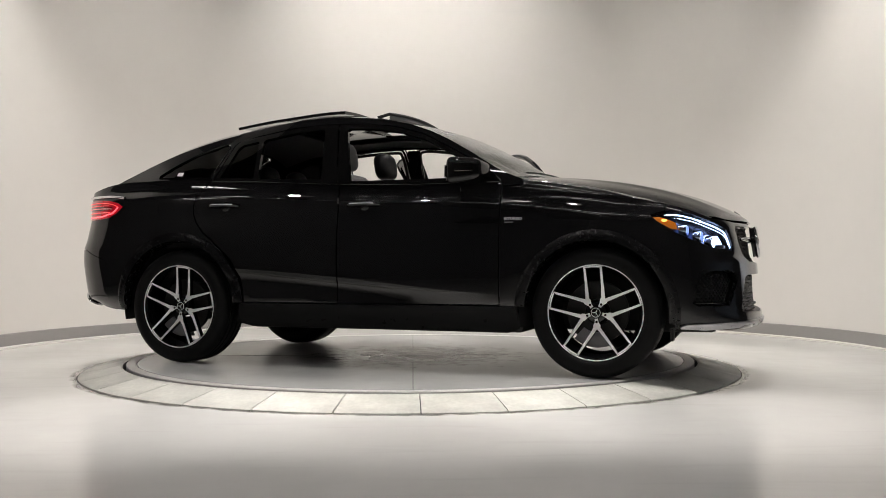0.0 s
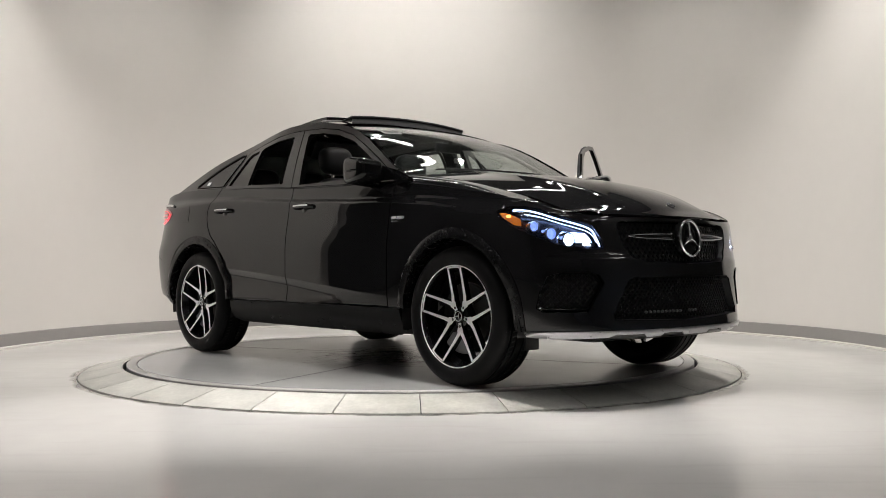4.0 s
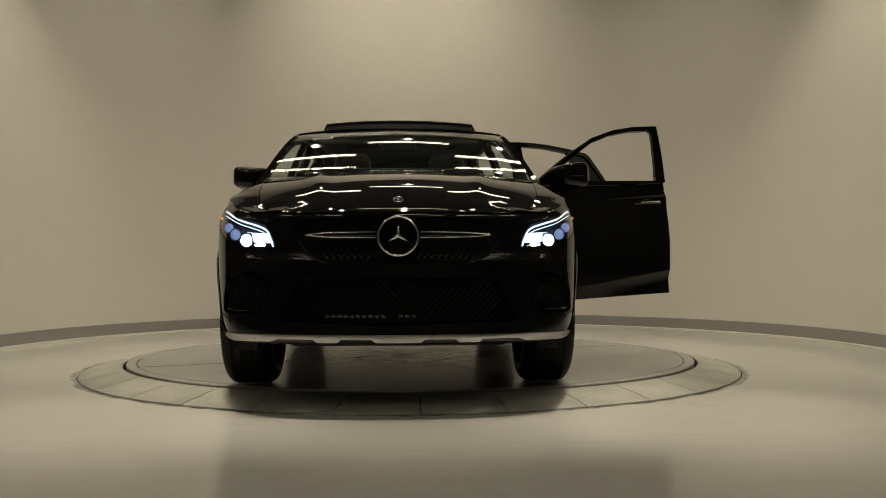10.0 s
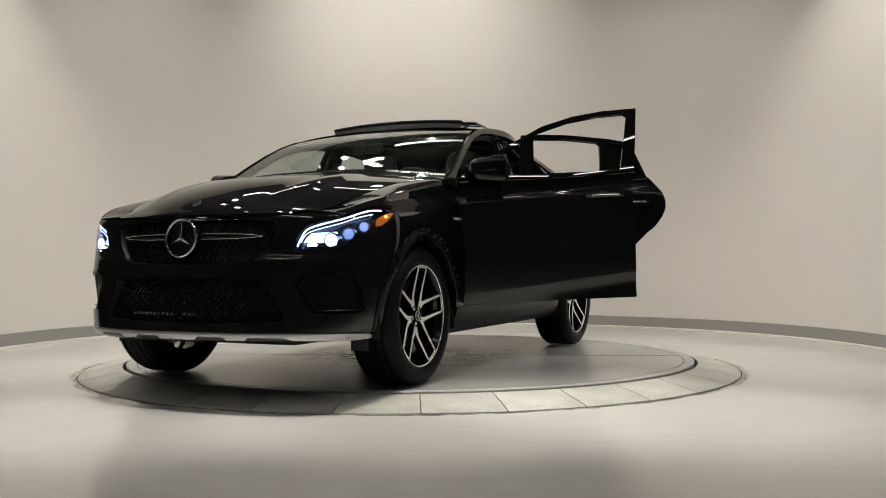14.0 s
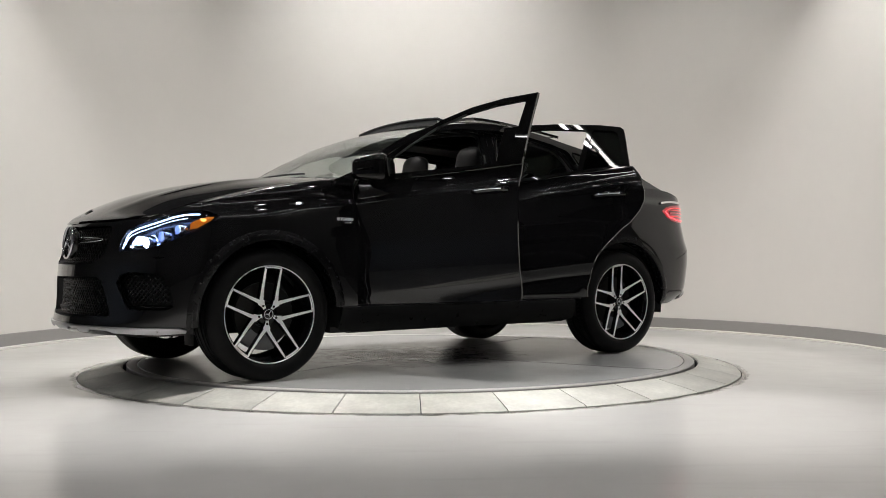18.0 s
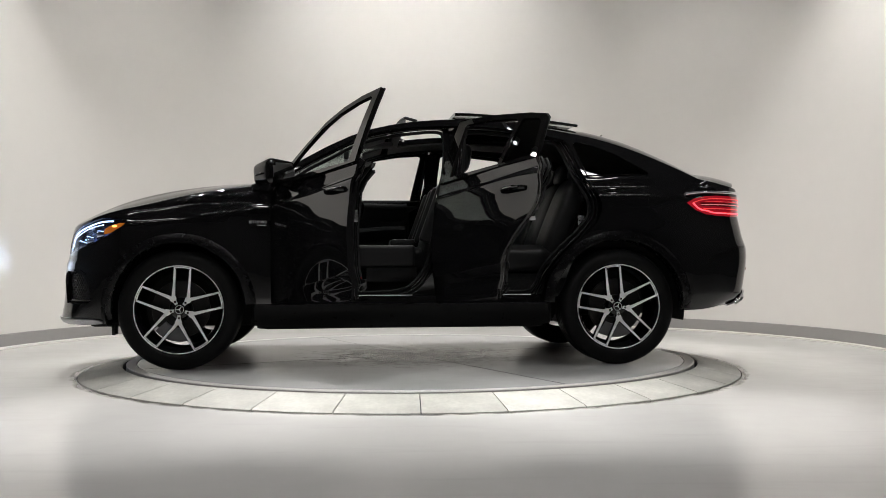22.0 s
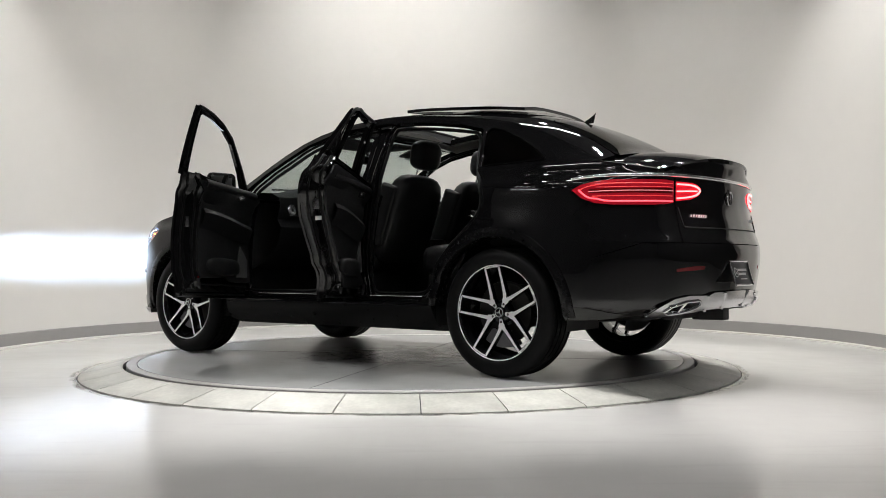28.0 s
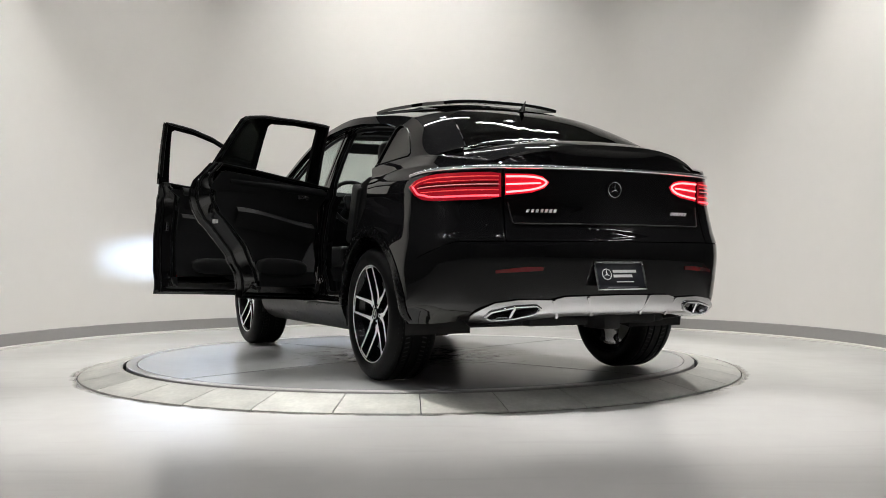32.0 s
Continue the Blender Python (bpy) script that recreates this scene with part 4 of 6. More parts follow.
def build_wheel():
    half = 0.145
    barrel = [(0.284, half - 0.03), (0.287, half - 0.022), (0.282, half - 0.018), (0.276, half - 0.026), (0.270, half - 0.042), (0.250, 0.05), (0.240, -0.02), (0.245, -0.10), (0.284, -half + 0.03)]
    wheel = revolve("wheel", barrel, M_RIMBLK, CAR, 72, "y")
    tyre = revolve("tyre", ring_profile(half), M_RUBBER, wheel, 96, "y", "black road tyre with grooved tread")
    # cross cuts in the shoulders
    vs, fs = [], []
    for i in range(84):
        a = 2 * math.pi * i / 84
        for h, s in ((0.097, 1), (-0.097, -1), (0.05, 1), (-0.05, -1)):
            b = len(vs)
            w = 0.0045
            ln = 0.013
            for da, dh in ((-w, -ln), (w, -ln), (w, ln), (-w, ln)):
                ang = a + (da + (dh * 0.25 * s)) / 0.391
                e = abs(h + dh)
                rr = 0.3913 - 0.003 * min(1, max(0, e - 0.09) / 0.009) - 0.4 * max(0, e - 0.099)
                vs.append((rr * math.cos(ang), h + dh, rr * math.sin(ang)))
            fs.append((b, b + 1, b + 2, b + 3))
    sip = add_mesh("tread_pattern", vs, fs, M_UNDER, wheel, "", False)
    sip["kind"] = "stuff"
    revolve("rim_lip", [(0.2875, half - 0.0195), (0.2850, half - 0.0165), (0.2812, half - 0.0185), (0.2775, half - 0.026)], M_MACH, wheel, 72, "y", "bright machined rim edge")
    bm = bmesh.new()
    for sd in (1, -1):
        arm(bm, sd, 0.090, 0.1225, 0.0170, 0.004)
    bmesh.ops.recalc_face_normals(bm, faces=bm.faces)
    face = part("spoke", bm, M_MACH, wheel, "machined bright forked spoke")
    bm = bmesh.new()
    for sd in (1, -1):
        arm(bm, sd, 0.0885, 0.1205, 0.0170, 0.034, 0.006)
    bmesh.ops.recalc_face_normals(bm, faces=bm.faces)
    back = part("spoke_flank", bm, M_RIMBLK, wheel)
    for i in range(1, 5):
        for o in (face, back):
            c = o.copy()
            scene.collection.objects.link(c)
            c.rotation_euler = (0, radians(72 * i), 0)
    revolve("hub", [(0.0005, 0.084), (0.048, 0.084), (0.060, 0.080), (0.066, 0.07), (0.066, 0.03), (0.03, 0.0)], M_RIMBLK, wheel, 40, "y")
    cap = revolve("centre_cap", [(0.0005, 0.1005), (0.026, 0.1002), (0.036, 0.098), (0.0385, 0.090)], M_GLOSS, wheel, 32, "y", "glossy black centre cap with a pale star")
    star("cap_star", cap, 0.027, 0.0022, Matrix.Translation((0, 0.1015, 0)) @ Matrix.Rotation(radians(-90), 4, "X"), M_STICKER, 0.0018)
    for i in range(5):
        a = radians(72 * i + 36)
        revolve("wheel_bolt", [(0.0005, 0.0935), (0.006, 0.0935), (0.0075, 0.0925), (0.0075, 0.086)], M_RIMBLK, wheel, 12, "y").location = (0.057 * math.cos(a), 0, 0.057 * math.sin(a))
    revolve("brake_disc", [(0.08, 0.035), (0.185, 0.035), (0.187, 0.032), (0.187, 0.008), (0.08, 0.008), (0.075, 0.02)], M_DISCBRAKE, wheel, 56, "y", "", (0, 360), 35, True)
    cal = revolve("brake_caliper", [(0.125, 0.062), (0.19, 0.066), (0.212, 0.055), (0.214, 0.0), (0.12, 0.0)], M_CALIPER, wheel, 14, "y", "", (-32, 32), 40, True)
    cal.rotation_euler = (0, radians(168), 0)
    return wheel


def star(name, parent, r, thick, m, material, wire=None):
    """A ring with a star of three tapered rays, flat in x and y."""
    wire = wire or r * 0.075
    bm = bmesh.new()
    n, k = 40, 8
    vs = [[bm.verts.new(((r + wire * math.cos(2 * math.pi * j / k)) * math.cos(2 * math.pi * i / n), (r + wire * math.cos(2 * math.pi * j / k)) * math.sin(2 * math.pi * i / n), thick * math.sin(2 * math.pi * j / k))) for j in range(k)] for i in range(n)]
    for i in range(n):
        for j in range(k):
            bm.faces.new((vs[i][j], vs[(i + 1) % n][j], vs[(i + 1) % n][(j + 1) % k], vs[i][(j + 1) % k]))
    top = bm.verts.new((0, 0, thick * 1.6))
    bot = bm.verts.new((0, 0, -thick * 0.6))
    for i in range(3):
        a = radians(90 + 120 * i)
        tip = bm.verts.new((r * math.cos(a), r * math.sin(a), thick * 0.3))
        s = []
        for d in (60, -60):
            s.append(bm.verts.new((r * 0.17 * math.cos(a + radians(d)), r * 0.17 * math.sin(a + radians(d)), 0)))
        bm.faces.new((top, s[1], tip))
        bm.faces.new((top, tip, s[0]))
        bm.faces.new((bot, tip, s[1]))
        bm.faces.new((bot, s[0], tip))
    ob = part(name, bm, material, parent)
    ob.matrix_local = m
    return ob


def place_wheels():
    w = build_wheel()
    w.matrix_basis = Matrix.Translation((WB, 0.835, WZ)) @ pose(0, 0, 0, 0, -95, 0)
    copy_thing(w, Matrix.Translation((-WB, 0.842, WZ)) @ pose(0, 0, 0, 0, -82, 0))
    flip = pose(0, 0, 0, 0, 0, 180)
    copy_thing(w, Matrix.Translation((WB, -0.835, WZ)) @ flip @ pose(0, 0, 0, 0, -87, 0))
    copy_thing(w, Matrix.Translation((-WB, -0.842, WZ)) @ flip @ pose(0, 0, 0, 0, -97, 0))


place_wheels()


def build_arches():
    for cx in (WB, -WB):
        for sgn in (1, -1):
            vs, fs = [], []
            n = 40
            a0, a1 = (-8, 176) if cx > 0 else (4, 182)
            grow = -0.026 if cx > 0 else -0.006
            for i in range(n + 1):
                a = radians(a0 + (a1 - a0) * i / n)
                row = []
                for r, y in ((0.452, 0.90), (0.455, 0.985), (0.460, 0.998), (0.475, 1.000), (0.500, 0.994), (0.520, None)):
                    r += grow
                    x, z = cx + r * math.cos(a), WZ + r * math.sin(a)
                    if y is None:
                        y = S(sx(x), z)[1] + 0.004
                    else:
                        base = S(sx(cx + 0.514 * math.cos(a)), WZ + 0.514 * math.sin(a))[1]
                        y = max(min(y, base + 0.018), base - 0.02) if y > 0.95 else y
                    row.append((x, sgn * y, z))
                vs += row
            for i in range(n):
                for j in range(5):
                    f = (6 * i + j, 6 * i + j + 1, 6 * i + j + 7, 6 * i + j + 6)
                    fs.append(f if sgn > 0 else f[::-1])
            add_mesh("arch_flare", vs, fs, M_FLARE, CAR, "satin black wheel arch flare")
            lin = revolve("arch_liner", [(0.02, 0.0), (0.468, 0.0), (0.468, 0.40)], M_UNDER, CAR, 28, "y", "", (-12, 192))
            lin.location = (cx, 0.55 if sgn > 0 else -0.55, WZ)
            if sgn < 0:
                lin.rotation_euler = (0, 0, math.pi)


build_arches()
# ---- doors ----
WIN_F = [(x + 0.10 * max(0, z - 1.21), z) for x, z in [(0.745, 1.228), (0.62, 1.322), (0.5, 1.392), (0.3, 1.495), (0.1, 1.556), (-0.1, 1.588), (-0.27, 1.598), (-0.287, 1.585), (-0.172, 1.230)]]
WIN_R = [(x + 0.10 * max(0, z - 1.21), z) for x, z in [(-0.392, 1.250), (-0.458, 1.588), (-0.475, 1.600), (-0.7, 1.590), (-0.94, 1.560), (-0.957, 1.542), (-0.888, 1.272)]]
WIN_Q = [(x + 0.10 * max(0, z - 1.21), z) for x, z in [(-0.925, 1.274), (-0.992, 1.538), (-1.005, 1.550), (-1.13, 1.532), (-1.160, 1.508), (-1.206, 1.288)]]
SKIN_F = [(0.862, 0.432), (0.866, 0.80), (0.862, 1.15), (0.856, BELT(0.85)), (0.5, BELT(0.5)), (0.1, BELT(0.1)), (-0.253, BELT(-0.25)), (-0.236, 1.05), (-0.232, 0.432)]
SKIN_R = [(-0.240, 0.432), (-0.244, 1.05), (-0.262, BELT(-0.26)), (-0.6, BELT(-0.6)), (-0.95, BELT(-0.95)), (-1.242, BELT(-1.24)), (-1.284, 1.215), (-1.322, 1.155), (-1.341, 1.095), (-1.337, 1.035), (-1.308, 0.975), (-1.245, 0.902), (-1.186, 0.862), (-1.10, 0.785), (-1.023, 0.712), (-0.965, 0.60), (-0.935, 0.50), (-0.930, 0.432)]
FRAME_F = [(0.856, 1.204), (0.82, 1.243), (0.66, 1.343), (0.5, 1.433), (0.3, 1.535), (0.1, 1.593), (-0.1, 1.623), (-0.320, 1.634), (-0.256, BELT(-0.25) - 0.004), (0.3, BELT(0.3) - 0.004), (0.7, BELT(0.7) - 0.004)]
FRAME_R = [(-0.265, BELT(-0.26) - 0.004), (-0.330, 1.635), (-0.5, 1.634), (-0.7, 1.621), (-1.0, 1.585), (-1.14, 1.556), (-1.168, 1.535), (-1.202, 1.41), (-1.238, BELT(-1.24) - 0.004), (-0.8, BELT(-0.8) - 0.004)]


def pillow(a, b, c, mid, power=3.2):
    """A cushion: a ball drawn out towards a box."""
    bm = bmesh.new()
    bmesh.ops.create_uvsphere(bm, u_segments=28, v_segments=18, radius=1)
    for v in bm.verts:
        k = (abs(v.co.x) ** power + abs(v.co.y) ** power + abs(v.co.z) ** power) ** (1 / power)
        v.co = Vector((mid[0] + a * v.co.x / k, mid[1] + b * v.co.y / k, mid[2] + c * v.co.z / k))
    return bm


def side_at(x, z):
    return S(sx(x), z)


def build_door(sgn, front, angle):
    skin, fr, wins = (SKIN_F, FRAME_F, [WIN_F]) if front else (SKIN_R, FRAME_R, [WIN_R, WIN_Q])
    f, g = flank(sgn, side_at), flank(sgn, G)
    door = panel("door", skin, f, M_PAINT, CAR, (), 0.014, 0.035, ("open " if angle else "closed ") + "glossy black car door", centre=(0.3, 0, 0.8), lines=crease_lines(0.87, -0.24) if front else crease_lines(-0.24, -1.29))
    edge = dense(skin, 0.03)

    def inner(off):
        """The skin's outline drawn in by off, less along the window slot."""
        out, n = [], len(edge)
        for i, (x, z) in enumerate(edge):
            a, b = Vector(edge[i - 2]), Vector(edge[(i + 2) % n])
            d = Vector((-(b - a).y, (b - a).x)).normalized()
            if not inside((x + d.x * 0.004, z + d.y * 0.004), skin):
                d = -d
            k = off * (1 - 0.85 * step01((z - 1.12) / 0.08))
            out.append((x + d.x * k, z + d.y * k))
        return out
    rings = [(0.0, 0.013), (0.012, 0.020), (0.016, 0.044), (0.034, 0.048), (0.040, 0.060), (0.076, 0.078), (0.096, 0.100), (0.104, 0.126)]
    vs, fs = [], []
    for off, dep in rings:
        for x, z in inner(off):
            q = side_at(x, z)
            vs.append((q[0], sgn * (q[1] - dep), q[2]))
    n = len(edge)
    for i in range(len(rings) - 1):
        for j in range(n):
            k = (j + 1) % n
            q = (i * n + j, i * n + k, (i + 1) * n + k, (i + 1) * n + j)
            fs.append(q if sgn < 0 else q[::-1])
    add_mesh("door_shell", vs, fs, M_PAINT, door, "", True, 50)
    for off, dep, rr in ((0.024, 0.050, 0.008), (0.088, 0.098, 0.009)):
        pts = []
        for x, z in inner(off):
            q = side_at(x, z)
            pts.append((q[0], sgn * (q[1] - dep), q[2]))
        tube("door_seal", pts, rr, M_RUBBER, door, 6, "", True)
    panel("window_frame", fr, g, M_GLOSS, door, wins, 0.024, 0.04, centre=(0, 0, 1.2))
    if not front:
        panel("fixed_pane", WIN_Q, g, M_REARGL, door, (), 0.004, 0.06, "small tinted fixed pane", centre=(0, 0, 1.2), lift=-0.01)
    # belt strip and edge seal
    xs = np.linspace(0.85, -0.25, 24) if front else np.linspace(-0.265, -1.235, 22)
    tube("belt_strip", [Vector(side_at(x, BELT(x) - 0.004)) if sgn > 0 else Vector((x, -side_at(x, BELT(x) - 0.004)[1], BELT(x) - 0.004)) for x in xs], 0.0075, M_GLOSS, door, 6)
    # inner trim
    ins = inner(0.102)[::2]
    card = panel("door_card", ins, f, M_LEATHER, door, (), 0.012, 0.06, "black leather door trim", centre=(0.3, 0, 0.8), lift=-0.122)
    # belt roll, speaker cover and pocket edge on the trim
    xs = np.linspace(0.74, -0.14, 14) if front else np.linspace(-0.33, -1.16, 14)
    tube("belt_roll", [(x, sgn * (side_at(x, 1.17)[1] - 0.118), 1.165) for x in xs], 0.030, M_LEATHER, card, 10)
    sp_ = [(0.56, 0.80), (0.70, 0.70), (0.68, 0.57), (0.47, 0.57)] if front else [(-0.37, 0.84), (-0.345, 0.70), (-0.36, 0.58), (-0.53, 0.58)]
    panel("speaker_cover", sp_, f, M_GRILLE, card, (), 0.008, 0.05, "grey speaker cover", centre=(0.3, 0, 0.8), lift=-0.136)
    x0, x1 = (0.70, -0.12) if front else (-0.40, -1.08)
    vs, fs = [], []
    for i, x in enumerate(np.linspace(x0, x1, 12)):
        y = side_at(x, 0.95)[1]
        k = math.sin(math.pi * (i + 0.6) / 12.2) ** 0.5
        for dy, z in ((0.125, 0.985), (0.145 + 0.035 * k, 0.972), (0.155 + 0.04 * k, 0.945), (0.145 + 0.02 * k, 0.89), (0.125, 0.85)):
            vs.append((x, sgn * (y - dy), z - 0.03 * math.cos(math.pi * i / 11)))
    for i in range(11):
        for j in range(4):
            fs.append((5 * i + j, 5 * i + j + 1, 5 * i + j + 6, 5 * i + j + 5))
    add_mesh("armrest", vs, fs, M_LEATHER, card)
    xc = 0.45 if front else -0.52
    y = side_at(xc, 1.12)[1] - 0.140
    tube("pull_handle", [(xc + 0.045, sgn * (y - 0.004), 1.118), (xc, sgn * (y - 0.016), 1.122), (xc - 0.055, sgn * (y - 0.006), 1.112)], 0.012, M_STRIP, card, 8, "chrome inner door handle", flat=1.5)
    xb = (0.55, 0.0) if front else (-0.42, -0.88)
    y = side_at(0, 0.62)[1]
    part("door_pocket", pillow((max(xb) - min(xb)) / 2, 0.03, 0.06, (sum(xb) / 2, sgn * (y - 0.135), 0.64), 3.0), M_LEATHER, card)
    xr = -0.10 if front else -0.80
    boxed("door_reflector", M_REDDARK, card, xr - 0.03, xr + 0.03, min(sgn * (y - 0.140), sgn * (y - 0.118)), max(sgn * (y - 0.140), sgn * (y - 0.118)), 0.553, 0.568, 0.002, "small red warning reflector")
    # seal round the inside of the window frame
    top = [q for q in dense(fr, 0.05) if q[1] > BELT(q[0]) + 0.01]
    mx, mz = (0.1, 1.3) if front else (-0.7, 1.35)
    pts = []
    for x, z in top:
        d = Vector((mx - x, mz - z)).normalized() * 0.014
        q = G(x + d.x, z + d.y)
        pts.append((q[0], sgn * (q[1] - 0.030), q[2]))
    k = max(range(len(pts)), key=lambda i: (Vector(pts[i]) - Vector(pts[i - 1])).length)
    tube("frame_seal", pts[k:] + pts[:k], 0.010, M_RUBBER, door, 6)
    # outer handle with its recess
    hx, hz = (-0.060, 1.072) if front else (-1.105, 1.088)
    cup = revolve("handle_recess", [(0.0005, -0.010), (0.026, -0.008), (0.040, 0.0015)], M_PAINT, door, 20, "y")
    cup.location = (hx + 0.01, sgn * (side_at(hx, hz)[1] - 0.001), hz - 0.012)
    pts = []
    for k in np.linspace(-1, 1, 9):
        p = side_at(hx + 0.112 * k, hz + 0.004 * (1 - k * k))
        pts.append((p[0], sgn * (p[1] + 0.026 * (1 - abs(k) ** 4) ** 0.5 * 1.0 + 0.003), p[2]))
    tube("door_handle", pts, 0.0105, M_GLOSS, door, 8, "gloss black door handle with a chrome insert", flat=1.3)
    tube("handle_insert", [(a, b + sgn * 0.0075, c + 0.006) for a, b, c in pts[1:-1]], 0.0055, M_CHROME, door, 6, "chrome strip")
    # latch on the trailing edge
    if front:
        build_mirror(sgn, door)
        boxed("latch", M_SATIN, door, -0.190, -0.172, min(sgn * 0.862, sgn * 0.895), max(sgn * 0.862, sgn * 0.895), 0.88, 0.95, 0.003)
    else:
        boxed("latch", M_SATIN, door, -1.238, -1.218, min(sgn * 0.862, sgn * 0.895), max(sgn * 0.862, sgn * 0.895), 0.955, 1.010, 0.003)
        boxed("door_tag", M_STICKER, door, -1.200, -1.182, min(sgn * 0.862, sgn * 0.895), max(sgn * 0.862, sgn * 0.895), 0.895, 0.918, 0.001, "small white printed tag")
    if angle:
        hinge = Vector((0.852, 0.937 * sgn, 0.8)) if front else Vector((-0.25, 0.90 * sgn, 0.8))
        axis = Vector((0.0106, -0.0511 * sgn, 1)).normalized() if front else Vector((0, -0.056 * sgn, 1)).normalized()
        door.matrix_basis = Matrix.Translation(hinge) @ Matrix.Rotation(radians(angle), 4, axis) @ Matrix.Translation(-hinge)
    return door


def build_mirror(sgn, door):
    bm = box(bmesh.new(), -0.085, 0.145, -0.108, 0.108, -0.086, 0.086, 0.05, 4)
    for v in bm.verts:
        k = (v.co.x + 0.085) / 0.23
        v.co.y *= 1 - 0.26 * k
        v.co.z *= 1 - 0.32 * k * k
        if v.co.y * sgn < 0:
            v.co.z -= 0.012
    m = part("door_mirror", bm, M_GLOSS, door, "gloss black door mirror")
    m.location = (0.655, sgn * 0.985, 1.262)
    m.rotation_euler = (0, 0, radians(13 * sgn))
    bm = box(bmesh.new(), -0.003, 0.003, -0.084, 0.084, -0.056, 0.056, 0.0)
    vert = [e for e in bm.edges if abs(e.verts[0].co.x - e.verts[1].co.x) > 0.004]
    bmesh.ops.bevel(bm, geom=vert, offset=0.02, segments=4, affect="EDGES")
    g = part("mirror_glass", bm, M_MIRROR, m, "mirror glass")
    g.location = (-0.089, 0, -0.004)
    g.rotation_euler = (0, radians(2), radians(3 * sgn))
    st = tube("mirror_foot", [(0.0, -sgn * 0.06, -0.06), (0.0, -sgn * 0.115, -0.085), (0.01, -sgn * 0.15, -0.09)], 0.03, M_GLOSS, m, 10, flat=0.7)
    tube("mirror_indicator", [(0.138, -sgn * 0.05, -0.012), (0.140, sgn * 0.02, -0.010), (0.09, sgn * 0.088, -0.008), (0.0, sgn * 0.106, -0.006)], 0.006, M_GLOSS, m, 6)


build_door(1, True, -63.04)
build_door(1, False, -61.5)
build_door(-1, True, 0)
build_door(-1, False, 0)


def build_pillars():
    for sgn in (1, -1):
        g, f = flank(sgn, G), flank(sgn, side_at)
        up = [(-0.235, 1.15), (-0.285, 1.35), (-0.29, 1.62), (-0.39, 1.64), (-0.40, 1.30), (-0.39, 1.15)]
        panel("pillar", up, g, M_PAINT, CAR, (), 0.05, 0.05, centre=(-0.2, 0, 1.2), lift=-0.045)
        low = [(-0.02, 0.46), (-0.06, 0.53), (-0.12, 0.61), (-0.175, 0.75), (-0.21, 1.0), (-0.235, 1.18), (-0.39, 1.18), (-0.36, 0.46)]
        panel("pillar", low, f, M_PAINT, CAR, (), 0.06, 0.05, centre=(-0.2, 0, 0.8), lift=-0.078)
        # rear door aperture, and front door aperture by the hinge
        jam = [(-0.92, 0.46), (-0.94, 0.60), (-1.0, 0.70), (-1.10, 0.80), (-1.22, 0.91), (-1.272, 1.02), (-1.268, 1.11), (-1.22, 1.22), (-1.40, 1.22), (-1.43, 1.02), (-1.36, 0.90), (-1.22, 0.80), (-1.12, 0.62), (-1.05, 0.46)]
        panel("door_jamb", jam, f, M_PAINT, CAR, (), 0.05, 0.05, centre=(-1.0, 0, 0.8), lift=-0.078)
        jam = [(0.86, 0.46), (0.86, 1.19), (1.0, 1.19), (1.0, 0.46)]
        panel("door_jamb", jam, f, M_PAINT, CAR, (), 0.10, 0.06, centre=(0.5, 0, 0.8), lift=-0.06)
        sk = [(sx(x), z) for x, z in ((0.985, 0.29), (0.975, 0.420), (0.5, 0.422), (-0.5, 0.422), (-0.965, 0.420), (-0.995, 0.29), (-0.9, 0.265), (0.9, 0.258))]
        panel("side_skirt", sk, flank(sgn, S), M_SKIRT, CAR, (), 0.03, 0.05, "satin black side skirt", lift=0.006)
        boxed("sill", M_PAINT, CAR, -0.98, 0.95, min(sgn * 0.78, sgn * 0.925), max(sgn * 0.78, sgn * 0.925), 0.36, 0.478, 0.015)
        for a, b in ((0.66, -0.06), (-0.42, -0.86)):
            boxed("sill_strip", M_STRIP, CAR, min(a, b), max(a, b), min(sgn * 0.906, sgn * 0.9275), max(sgn * 0.906, sgn * 0.9275), 0.474, 0.4815, 0.002, "bright metal sill strip")
        for a, b in ((0.62, -0.02), (-0.45, -0.85)):
            boxed("sill_plate", M_SATIN, CAR, min(a, b), max(a, b), min(sgn * 0.80, sgn * 0.885), max(sgn * 0.80, sgn * 0.885), 0.4785, 0.4815, 0.001, "brushed metal sill plate")


build_pillars()


